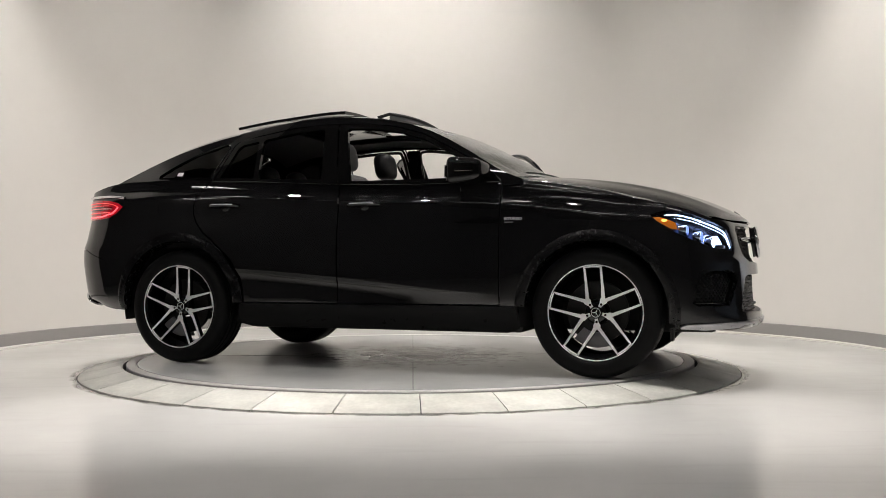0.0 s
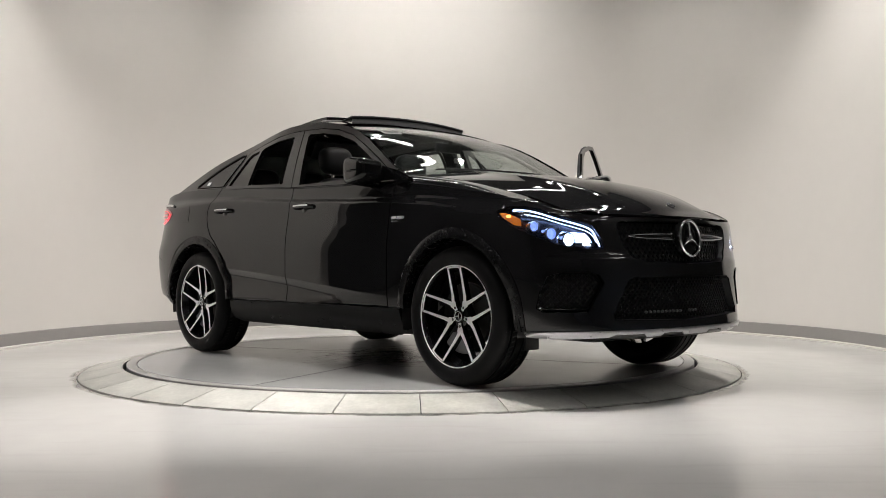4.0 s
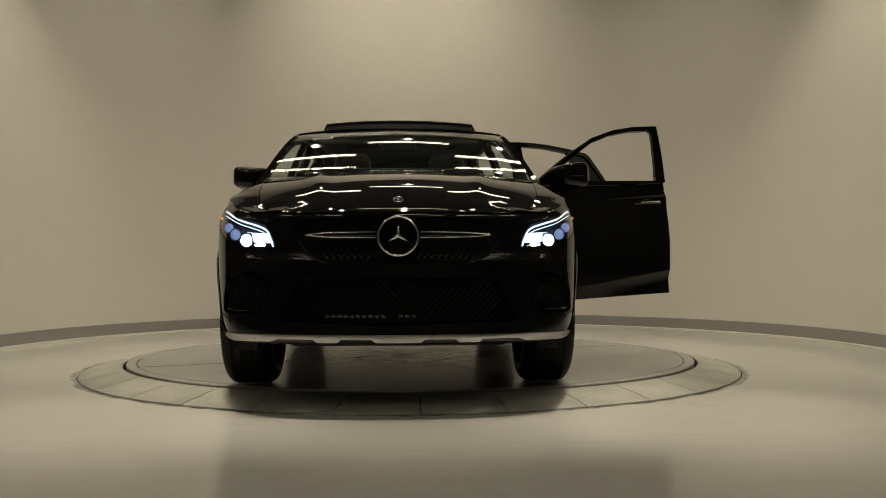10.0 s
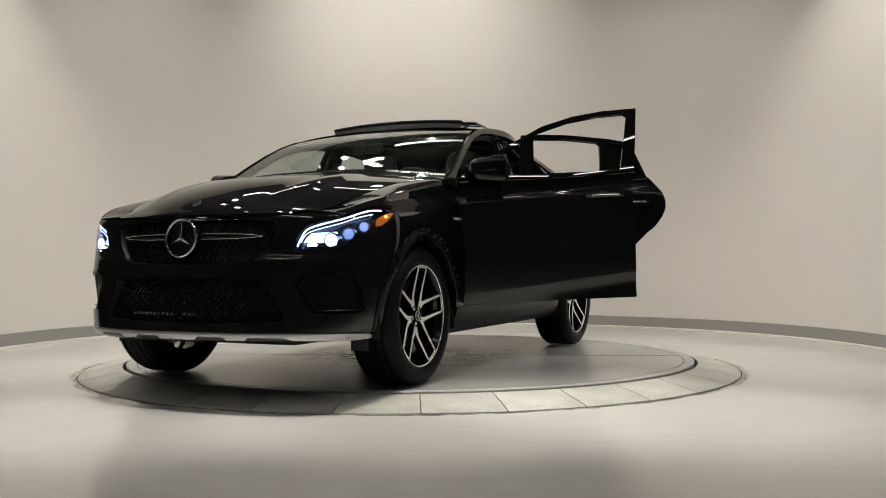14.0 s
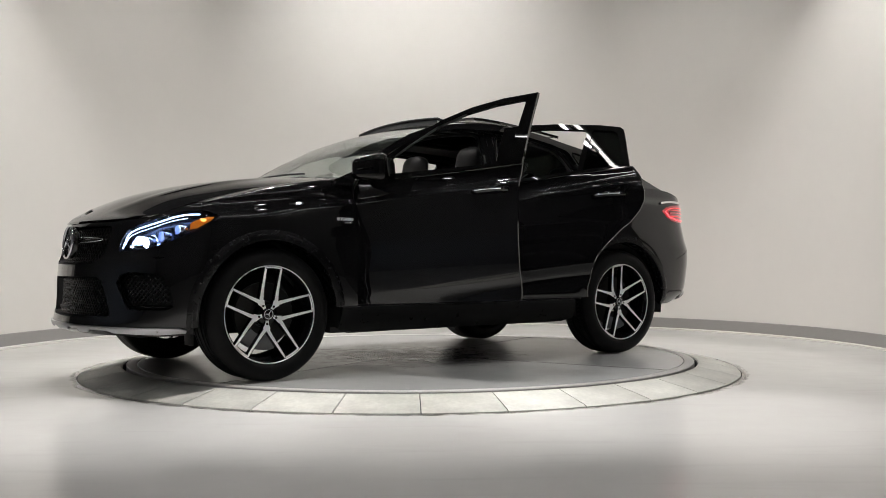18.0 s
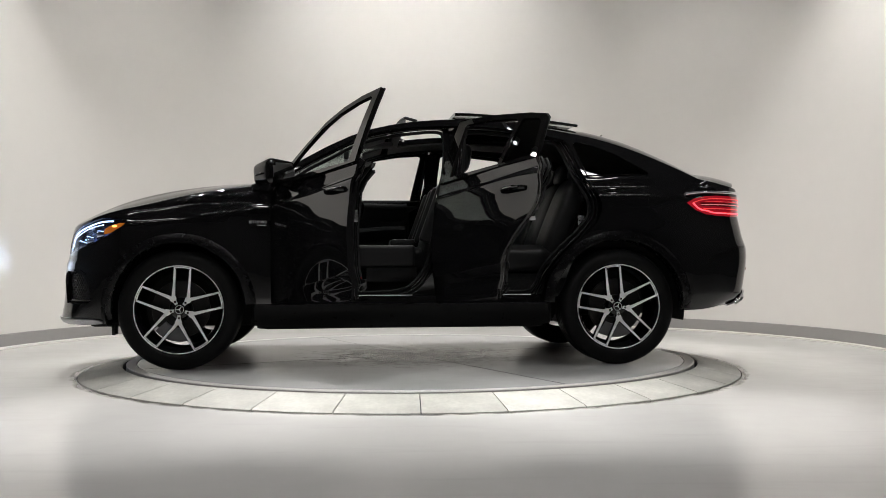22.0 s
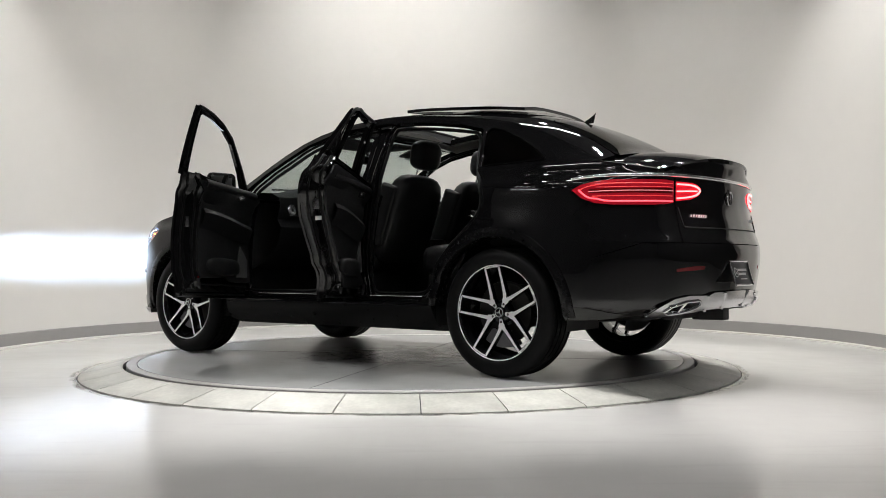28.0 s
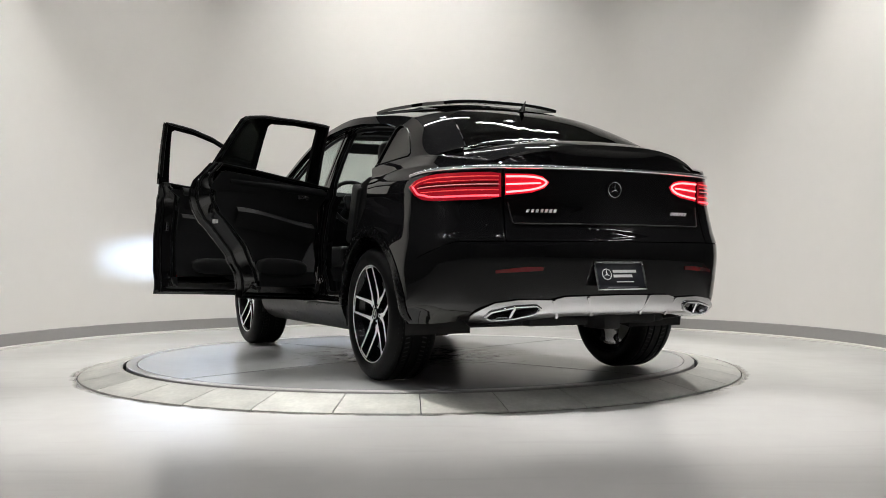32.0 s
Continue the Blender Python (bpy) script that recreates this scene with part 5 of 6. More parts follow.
def build_apertures():
    """Stepped, glossy door apertures with their rubber seals, hinges and strikers, on the side of the open doors."""
    def surf(x, z):
        p = Vector(G(x, z))
        q = Vector(side_at(x, min(z, 1.3)))
        return q.lerp(p, step01((z - 1.14) / 0.12))
    front = [(0.45, 0.492), (0.80, 0.50), (0.83, 0.62), (0.835, 0.9), (0.82, 1.17), (0.66, 1.305), (0.5, 1.395), (0.3, 1.502), (0.1, 1.560), (-0.1, 1.592), (-0.25, 1.600), (-0.292, 1.55), (-0.285, 1.35), (-0.22, 1.0), (-0.175, 0.75), (-0.11, 0.60), (0.0, 0.515), (0.2, 0.493)]
    rear = [(-0.65, 0.492), (-0.43, 0.50), (-0.40, 0.62), (-0.405, 0.9), (-0.41, 1.2), (-0.43, 1.45), (-0.45, 1.575), (-0.5, 1.600), (-0.75, 1.587), (-1.0, 1.552), (-1.10, 1.525), (-1.15, 1.43), (-1.188, 1.30), (-1.245, 1.18), (-1.275, 1.09), (-1.265, 1.0), (-1.18, 0.90), (-1.07, 0.80), (-0.955, 0.67), (-0.895, 0.54), (-0.83, 0.497)]
    for loop, cx in ((front, 0.28), (rear, -0.78)):
        pts = [p for p in spline([(a, b, 0) for a, b in loop + loop[:1]], 5)]

        def path(out, dep):
            r = []
            for p in pts[:-1]:
                d = Vector((p.x - cx, p.y - 1.0, 0)).normalized()
                q = surf(p.x + d.x * out, p.y + d.y * out)
                r.append((q.x, q.y - dep, q.z))
            return r
        tube("aperture_seal", path(0.0, 0.080), 0.012, M_RUBBER, CAR, 7, "black rubber door seal", True)
        tube("aperture_step", path(0.030, 0.066), 0.010, M_PAINT, CAR, 8, "", True)
        tube("aperture_flange", path(0.052, 0.050), 0.006, M_PAINT, CAR, 6, "", True)
    for x, y, z in ((-1.225, 0.885, 0.980), (-0.225, 0.868, 0.90)):
        tube("striker", [(x + 0.012, y - 0.02, z), (x + 0.012, y + 0.02, z), (x - 0.012, y + 0.022, z + 0.004), (x - 0.012, y - 0.02, z + 0.004)], 0.005, M_CHROME, CAR, 8, "bright metal door striker")
        boxed("striker_plate", M_SATIN, CAR, x - 0.02, x + 0.02, y - 0.024, y - 0.018, z - 0.03, z + 0.034, 0.002)
    for x, y in ((0.875, 0.905), (-0.262, 0.875)):
        for z in (0.62, 1.02):
            boxed("door_hinge", M_GLOSS, CAR, x - 0.035, x + 0.02, y - 0.03, y + 0.02, z - 0.035, z + 0.035, 0.006)
            tube("hinge_pin", [(x - 0.02, y + 0.026, z - 0.045), (x - 0.02, y + 0.026, z + 0.045)], 0.009, M_SATIN, CAR, 8)


build_apertures()
# ---- lamps, badges and trim ----
def outward(p):
    return Vector((p[0], p[1] * 0.6, 0)).normalized()


def at(fn, s, z, lift):
    """A point lifted off a surface along its own normal."""
    p = Vector(fn(s, z))
    n = (Vector(fn(s + 0.01, z)) - p).cross(Vector(fn(s, z + 0.01)) - p).normalized()
    if n.dot(Vector((p.x, p.y, 0))) < 0:
        n = -n
    return p + n * lift


def build_headlamps():
    for sgn in (1, -1):
        f = flank(sgn, S)
        lens = panel("headlight", HEADLAMP, f, M_LENS, CAR, (), 0.003, 0.04, "clear LED headlight, switched on", lift=-0.002)
        panel("lamp_housing", HEADLAMP, f, M_LAMPCHR, lens, (), 0.004, 0.04, lift=-0.075)
        rim = dense(HEADLAMP, 0.03)
        vs, fs = [], []
        for s, z in rim:
            vs += [at(f, s, z, -0.004), at(f, s, z, -0.075)]
        n = len(rim)
        for i in range(n):
            j = (i + 1) % n
            fs.append((2 * i, 2 * i + 1, 2 * j + 1, 2 * j))
        add_mesh("lamp_wall", vs, fs, M_GLOSS, lens)
        # light guide along the upper edge
        up = [(sx(1.88), 0.972), (sx(1.95), 0.970), (sx(2.03), 0.952), (sx(2.12), 0.918), (sf(0.715), 0.870), (sf(0.672), 0.815), (sf(0.655), 0.775)]
        line = [at(f, s, z, -0.014) for s, z in [(p.x, p.y) for p in spline([(a, b, 0) for a, b in up], 6)]]
        tube("light_guide", line, 0.0040, M_WHITEGLOW, lens, 8, "bright white daytime light strip")
        low = [at(f, s, z - 0.020, -0.016) for s, z in [(p.x, p.y) for p in spline([(a, b, 0) for a, b in up[1:-1]], 6)]]
        tube("light_guide", low, 0.0018, M_WHITEGLOW, lens, 8, "thin second white light strip")
        # projector lenses
        for k, (s, z, r) in enumerate(((sx(2.165), 0.810, 0.034), (sx(2.085), 0.842, 0.031), (sx(1.995), 0.880, 0.027))):
            c = at(f, s, z, -0.036)
            b = revolve("projector_ring", [(r * 0.9, 0.014), (r * 1.12, 0.014), (r * 1.2, 0.006), (r * 1.2, -0.03), (r * 0.9, -0.03)], M_CHROME, lens, 28, "z", "", (0, 360), 35, True)
            b.matrix_local = Matrix.Translation(c) @ pose(0, 0, 0, 0, 90, sgn * 14)
            prof = [(0.0005, 0.012), (r * 0.4, 0.010), (r * 0.7, 0.004), (r * 0.89, -0.006)]
            e = revolve("projector_lens", prof, M_PROJ if k == 0 else M_PROJ2, lens, 28, "z", "glowing projector lens")
            e.matrix_local = Matrix.Translation(c) @ pose(0, 0, 0, 0, 90, sgn * 14)
        # lit reflector bowl round the main beam
        bowl = [(sf(0.715), 0.850), (sf(0.690), 0.822), (sf(0.678), 0.800), (sf(0.74), 0.798), (sx(2.14), 0.804), (sx(2.12), 0.822), (sx(2.145), 0.856)]
        panel("reflector_bowl", bowl, f, M_BOWL, lens, (), 0.004, 0.03, "lit blue-white reflector bowl", lift=-0.052)
        # amber side marker
        tip = [(sx(1.80), 0.956), (sx(1.835), 0.958), (sx(1.90), 0.936), (sx(1.935), 0.916), (sx(1.94), 0.880), (sx(1.90), 0.887), (sx(1.825), 0.930)]
        panel("side_marker", tip, f, M_AMBER, lens, (), 0.004, 0.03, "amber side marker", lift=-0.012)
        led = part("marker_led", pillow(0.016, 0.006, 0.008, (0, 0, 0), 2.4), M_AMBERLIT, lens, "glowing amber diode")
        led.location = at(f, sx(1.865), 0.936, -0.010)


M_LAMPCHR = mat("lamp_chrome", (0.10, 0.11, 0.15), 0.25, metal=0.9)
M_BOWL = mat("lit_reflector", (0.6, 0.65, 0.75), 0.3, emit=(0.48, 0.64, 1.0), power=4.5)
M_PROJ = mat("main_beam", (0.9, 0.95, 1.0), 0.3, emit=(0.62, 0.78, 1.0), power=25.0)
M_PROJ2 = mat("second_beam", (0.9, 0.95, 1.0), 0.3, emit=(0.25, 0.40, 1.0), power=0.8)


def beam_unit():
    """Low beam units: a bright slot between two dark shutters that cut the light above and below."""
    for sgn in (1, -1):
        m = Matrix.Translation((2.128, sgn * 0.700, 0.783)) @ pose(0, 0, 0, 0, 0.9, sgn * 3)
        bm = box(bmesh.new(), -0.05, -0.0025, -0.036, 0.036, -0.0095, 0.0095)
        unit = part("beam_unit", bm, M_UNDER, CAR, "low beam unit with dark shutters")
        unit.matrix_local = m
        for z0, z1 in ((0.0045, 0.0095), (-0.0095, -0.0045)):
            part("shutter", box(bmesh.new(), -0.0025, 0.052, -0.045, 0.045, z0, z1), M_UNDER, unit)
        for y0, y1 in ((0.0235, 0.029), (-0.029, -0.0235)):
            part("shutter", box(bmesh.new(), -0.0025, 0.052, y0, y1, -0.0045, 0.0045), M_UNDER, unit)
        add_mesh("beam_source", [(0, -0.02, -0.0035), (0, 0.02, -0.0035), (0, 0.02, 0.0035), (0, -0.02, 0.0035)], [(0, 1, 2, 3)], M_BEAM, unit, "bright low beam source")


def build_lamps_rear():
    for sgn in (1, -1):
        f = flank(sgn, S)
        lens = panel("tail_light", TAILHOLE, f, M_RED, CAR, (), 0.02, 0.04, "red LED tail light, lit", lift=0.003)
        for z0, z1, d in ((1.126, 1.132, 0.004), (1.046, 1.032, 0.004)):
            up = [(sx(-2.0), 1.098), (sx(-2.05), z0 - 0.010 if z0 > 1.1 else z0 + 0.012), (sx(-2.11), z0), (sx(-2.2), z1), (sr(0.74), z1), (sr(0.675), z1)]
            tube("light_line", [at(f, s, z, d) for s, z in [(p.x, p.y) for p in spline([(a, b, 0) for a, b in up], 6)]], 0.0055 if z0 < 1.1 else 0.003, M_REDBAR if z0 < 1.1 else M_REDSOFT, lens, 6, "glowing red light line")
        for zz, x0, rr in ((1.112, -2.10, 0.0018), (1.062, -2.08, 0.0030)):
            thin = [at(f, s, zz, 0.004) for s in np.linspace(sx(x0), sr(0.675), 14)]
            tube("light_line", thin, rr, M_REDSOFT, lens, 6)
        band = [(sx(-2.06), 1.104), (sr(0.68), 1.106), (sr(0.68), 1.076), (sx(-2.06), 1.078)]
        panel("lamp_band", band, f, M_REDDARK, lens, (), 0.003, 0.05, "darker red band in the lens", lift=0.006)
        mid = [(sx(-2.06), 1.086), (sx(-2.1), 1.088), (sx(-2.2), 1.090), (sr(0.74), 1.091), (sr(0.675), 1.091)]
        tube("light_line", [at(f, s, z, 0.010) for s, z in [(p.x, p.y) for p in spline([(a, b, 0) for a, b in mid], 6)]], 0.0026, mat("pale_strip", (0.5, 0.12, 0.12), 0.3, emit=(1.0, 0.3, 0.3), power=0.5), lens, 6)

        def g(s, z, sg=sgn):
            x, y, zz = S2(s, z)
            return (x, sg * y, zz)
        inner = panel("tail_light_inner", TAILIN, g, M_REDLIT, CAR, (), 0.02, 0.04, "red LED tail light on the tailgate, lit", lift=0.003)
        loop = [(sr(0.636), 1.130), (sr(0.52), 1.131), (sr(0.45), 1.122), (sr(0.418), 1.102), (sr(0.45), 1.078), (sr(0.52), 1.062), (sr(0.636), 1.050)]
        tube("light_line", [at(g, s, z, 0.006) for s, z in [(p.x, p.y) for p in spline([(a, b, 0) for a, b in loop], 6)]], 0.0055, M_REDGLOW, inner, 6, "glowing red light line")
        mid = [(sr(0.636), 1.090), (sr(0.52), 1.096), (sr(0.45), 1.099)]
        tube("light_line", [at(g, s, z, 0.006) for s, z in mid], 0.005, M_REDGLOW, inner, 6, "glowing red light line")
        refl = [(sr(0.70), 0.636), (sr(0.70), 0.652), (sr(0.55), 0.668), (sr(0.455), 0.668), (sr(0.46), 0.648)]
        panel("reflector", refl, g, M_REDDARK, CAR, (), 0.004, 0.05, "dark red bumper reflector", lift=0.003)
    ends = sx(-1.95)
    pts = []
    for s in np.linspace(ends, 2 * S_END - ends, 70):
        k = abs(s - S_END) / (S_END - ends)
        pts.append(at(S2, s, 1.1815 - 0.008 * k * k - 0.014 * max(0.0, (k - 0.86) / 0.14) ** 2, 0.004))
    tube("chrome_strip", pts, 0.0105, M_STRIP, CAR, 10, "chrome strip across the tail")


def build_bumper_trim():
    boxed("tail_core", M_PAINT, CAR, -2.375, -2.05, -0.70, 0.70, 1.08, 1.200, 0.03)
    # front lip
    hs = [(sf(0.0), 0.337), (sf(0.3), 0.336), (sf(0.6), 0.336), (sx(2.1), 0.334), (sx(1.99), 0.330), (sx(1.955), 0.318), (sx(1.96), 0.308), (sx(2.1), 0.300), (sf(0.64), 0.306), (sf(0.60), 0.318)]
    low = [(sf(0.42), 0.318), (sf(0.40), 0.303), (sf(0.30), 0.303), (sf(0.28), 0.318), (sf(0.13), 0.318), (sf(0.11), 0.303), (0.0, 0.303)]
    half = hs + low
    outline = half + [(-s, z) for s, z in half[::-1] if s > 1e-6]
    panel("front_lip", outline, S, M_LIP, CAR, (), 0.012, 0.02, "brushed aluminium front lip", lift=0.012)
    # blades between the side intakes and the lower grille
    for sgn in (1, -1):
        bl = [(0.645, 0.60), (0.68, 0.640), (0.76, 0.657), (0.94, 0.652), (1.0, 0.625), (0.98, 0.619), (0.90, 0.642), (0.76, 0.644), (0.693, 0.627), (0.662, 0.58), (0.758, 0.433), (0.735, 0.433)]
        panel("intake_blade", [(sgn * s, z) for s, z in bl], S, M_GLOSS, CAR, (), 0.02, 0.04, lift=0.006)
        bar = [at(S, sgn * s, 0.452, -0.014) for s in np.linspace(0.75, 1.03, 8)]
        tube("intake_bar", bar, 0.006, M_GLOSS, CAR, 6)
    # grille bars and star
    for sgn in (1, -1):
        for dz in (0.014, -0.014):
            pts = [at(S, sgn * s, 0.826 + dz * (1 - (k / 7) ** 3 * 0.85) + 0.004, 0.004) for k, s in enumerate(np.linspace(sf(0.115), sf(0.475), 8))]
            tube("grille_bar", pts, 0.0034, M_CHROME, CAR, 8, "chrome grille bar")
        pts = [at(S, sgn * s, 0.829, -0.004) for s in np.linspace(sf(0.115), sf(0.43), 6)]
        tube("grille_bar", pts, 0.011, M_GLOSS, CAR, 8)
    slot = None
    for y in [-0.355 + 0.031 * i for i in range(10)] + [0.012, 0.043, 0.074]:
        q = Vector(S(math.copysign(sf(abs(y)), y), 0.424))
        if slot is None:
            slot = part("grille_slot", pillow(0.006, 0.011, 0.008, (0, 0, 0), 2.6), M_SLOT, CAR, "small grey slot in the lower grille")
            o = slot
        else:
            o = slot.copy()
            scene.collection.objects.link(o)
        o.location = q + Vector((-0.034, 0, 0))
    b = revolve("emblem_plate", [(0.0005, 0.006), (0.095, 0.004), (0.10, -0.02)], M_GLOSS, CAR, 36)
    b.matrix_local = Matrix.Translation((2.332, 0, 0.823)) @ pose(0, 0, 0, 0, 82, 0)
    star("emblem", CAR, 0.098, 0.011, Matrix.Translation((2.345, 0, 0.823)) @ pose(0, 0, 0, 90, 0, 90) @ pose(0, 0, 0, -6, 0, 0), M_CHROME)
    star("emblem", CAR, 0.040, 0.005, Matrix.Translation((S2(S_END, 1.075)[0] - 0.008, 0, 1.075)) @ pose(0, 0, 0, 90, 0, -90) @ pose(0, 0, 0, 4, 0, 0), M_CHROME)
    star("bonnet_badge", CAR, 0.024, 0.003, Matrix.Translation((2.225, 0, 1.012)) @ pose(0, 0, 0, 0, 35, 0) @ pose(0, 0, 0, 0, 0, -90), M_SATIN)
    # rear skid plate with exhaust tips
    half = [(sr(0.845), 0.398), (sr(0.80), 0.440), (sr(0.70), 0.487), (sr(0.58), 0.503), (sr(0.40), 0.500), (sr(0.33), 0.516), (S_END, 0.520)]
    lowh = [(S_END, 0.425), (sr(0.30), 0.425), (sr(0.42), 0.418), (sr(0.60), 0.398), (sr(0.80), 0.392)]
    hole = [(sr(0.755), 0.425), (sr(0.72), 0.447), (sr(0.60), 0.470), (sr(0.49), 0.474), (sr(0.468), 0.462), (sr(0.49), 0.440), (sr(0.60), 0.418), (sr(0.72), 0.412)]
    outline = half + [(2 * S_END - s, z) for s, z in half[::-1][1:]] + [(2 * S_END - s, z) for s, z in lowh[::-1][:-1]] + lowh
    holes = [hole, [(2 * S_END - s, z) for s, z in hole]]
    panel("skid_plate", outline, S2, M_SATIN, CAR, holes, 0.012, 0.022, "brushed silver rear skid plate", lift=0.016)
    for h in holes:
        ex = panel("exhaust_tip", h, S2, M_UNDER, CAR, (), 0.004, 0.04, "twin chrome exhaust tip", lift=-0.05)
        pts = [at(S2, s, z, 0.020) for s, z in dense(h, 0.03)]
        tube("exhaust_rim", pts, 0.008, M_CHROME, ex, 8, "", True)
        vs, fs = [], []
        for s, z in dense(h, 0.03):
            vs += [at(S2, s, z, 0.016), at(S2, s, z, -0.05)]
        n = len(vs) // 2
        for i in range(n):
            j = (i + 1) % n
            fs.append((2 * i, 2 * i + 1, 2 * j + 1, 2 * j))
        add_mesh("exhaust_wall", vs, fs, M_CHROME, ex)
        sc = sum(s for s, _ in h) / len(h)
        sg = 1 if sc < S_END else -1
        tube("exhaust_divider", [at(S2, sc - sg * 0.012, 0.416, 0.014), at(S2, sc + sg * 0.014, 0.474, 0.014)], 0.009, M_CHROME, ex, 8)
    for sg in (1, -1):
        tube("skid_rib", [at(S2, S_END + sg * 0.16, 0.428, 0.022), at(S2, S_END + sg * 0.20, 0.515, 0.020)], 0.010, M_SATIN, CAR, 8, flat=0.7)
        tube("skid_rib", [at(S2, S_END + sg * 0.36, 0.420, 0.020), at(S2, S_END + sg * 0.40, 0.500, 0.018)], 0.010, M_SATIN, CAR, 8, flat=0.7)
    boxed("tow_hitch", M_UNDER, CAR, -2.50, -2.30, -0.05, 0.05, 0.335, 0.420, 0.008)
    boxed("tow_bar", M_UNDER, CAR, -2.34, -2.26, -0.42, 0.42, 0.350, 0.400, 0.018, "", 3)
    for sg in (1, -1):
        tube("exhaust_pipe", spline([(-1.3, sg * 0.42, 0.34), (-1.7, sg * 0.5, 0.35), (-2.1, sg * 0.58, 0.38), (-2.38, sg * 0.60, 0.42)], 5), 0.035, M_DISCBRAKE, CAR, 10)
        boxed("muffler", M_UNDER, CAR, -2.22, -1.90, min(sg * 0.26, sg * 0.60), max(sg * 0.26, sg * 0.60), 0.345, 0.45, 0.045, "", 4)
    # number plate with a chrome frame
    xp = S2(S_END, 0.62)[0] - 0.012
    pl = boxed("number_plate", M_PLATE, CAR, xp - 0.004, xp, -0.175, 0.130, 0.552, 0.698, 0.002, "dark dealer plate in a chrome frame")
    yc = -0.0225
    rimp = [(xp - 0.006, yc + a, b) for a, b in ((-0.152, 0.552), (0.152, 0.552), (0.152, 0.698), (-0.152, 0.698))]
    tube("plate_frame", [p for p in dense3(rimp)], 0.006, M_CHROME, pl, 6, "", True)
    star("plate_mark", pl, 0.028, 0.001, Matrix.Translation((xp - 0.0055, yc + 0.085, 0.632)) @ pose(0, 0, 0, 90, 0, -90), M_STICKER, 0.0025)
    for y0, y1, z0, z1 in ((0.045, -0.105, 0.640, 0.655), (0.045, -0.075, 0.615, 0.630), (0.03, -0.08, 0.588, 0.594)):
        boxed("plate_bar", M_STICKER, pl, xp - 0.0052, xp - 0.0042, yc + y1, yc + y0, z0, z1, 0)
    for z in (0.689, 0.560):
        boxed("plate_bar", M_PRINT, pl, xp - 0.0135, xp - 0.0122, yc - 0.10, yc + 0.10, z - 0.003, z + 0.003, 0)
    c = Vector((xp, yc, 0.625))
    pl.matrix_local = Matrix.Translation(c + Vector((-0.012, 0.044, -0.005))) @ pose(0, 0, 0, 0, 16, 0) @ Matrix.Translation(-c)
    # maker's badges as plain slanted bars
    for y0, n, w in ((0.525, 7, 0.021), (-0.40, 6, 0.019)):
        for i in range(n):
            y = y0 - i * (w + 0.004)
            s = sr(y) if y > 0 else 2 * S_END - sr(-y)
            p = at(S2, s, 0.954, 0.004)
            bm = box(bmesh.new(), -0.0025, 0.0025, -w * 0.34, w * 0.34, -0.0085, 0.0085, 0.0)
            for v in bm.verts:
                v.co.y -= v.co.z * 0.45
            o = part("badge_bar", bm, M_MACH, CAR)
            o.location = p
            o.rotation_euler = (0, 0, math.atan2(p.y * -0.25, 1) * -1)


def dense3(pts):
    out = []
    for i in range(len(pts)):
        a, b = Vector(pts[i]), Vector(pts[(i + 1) % len(pts)])
        out += [a.lerp(b, k / 8) for k in range(8)]
    return out


def word(name, text, size, material, parent, m):
    c = bpy.data.curves.new(name, "FONT")
    c.body, c.size, c.extrude, c.align_x = text, size, 0.002, "CENTER"
    tmp = bpy.data.objects.new(name, c)
    scene.collection.objects.link(tmp)
    me = bpy.data.meshes.new_from_object(tmp.evaluated_get(bpy.context.evaluated_depsgraph_get()))
    bpy.data.objects.remove(tmp)
    me.materials.clear()
    me.materials.append(material)
    ob = new(name, me)
    ob.parent = parent
    ob.matrix_local = m
    return ob


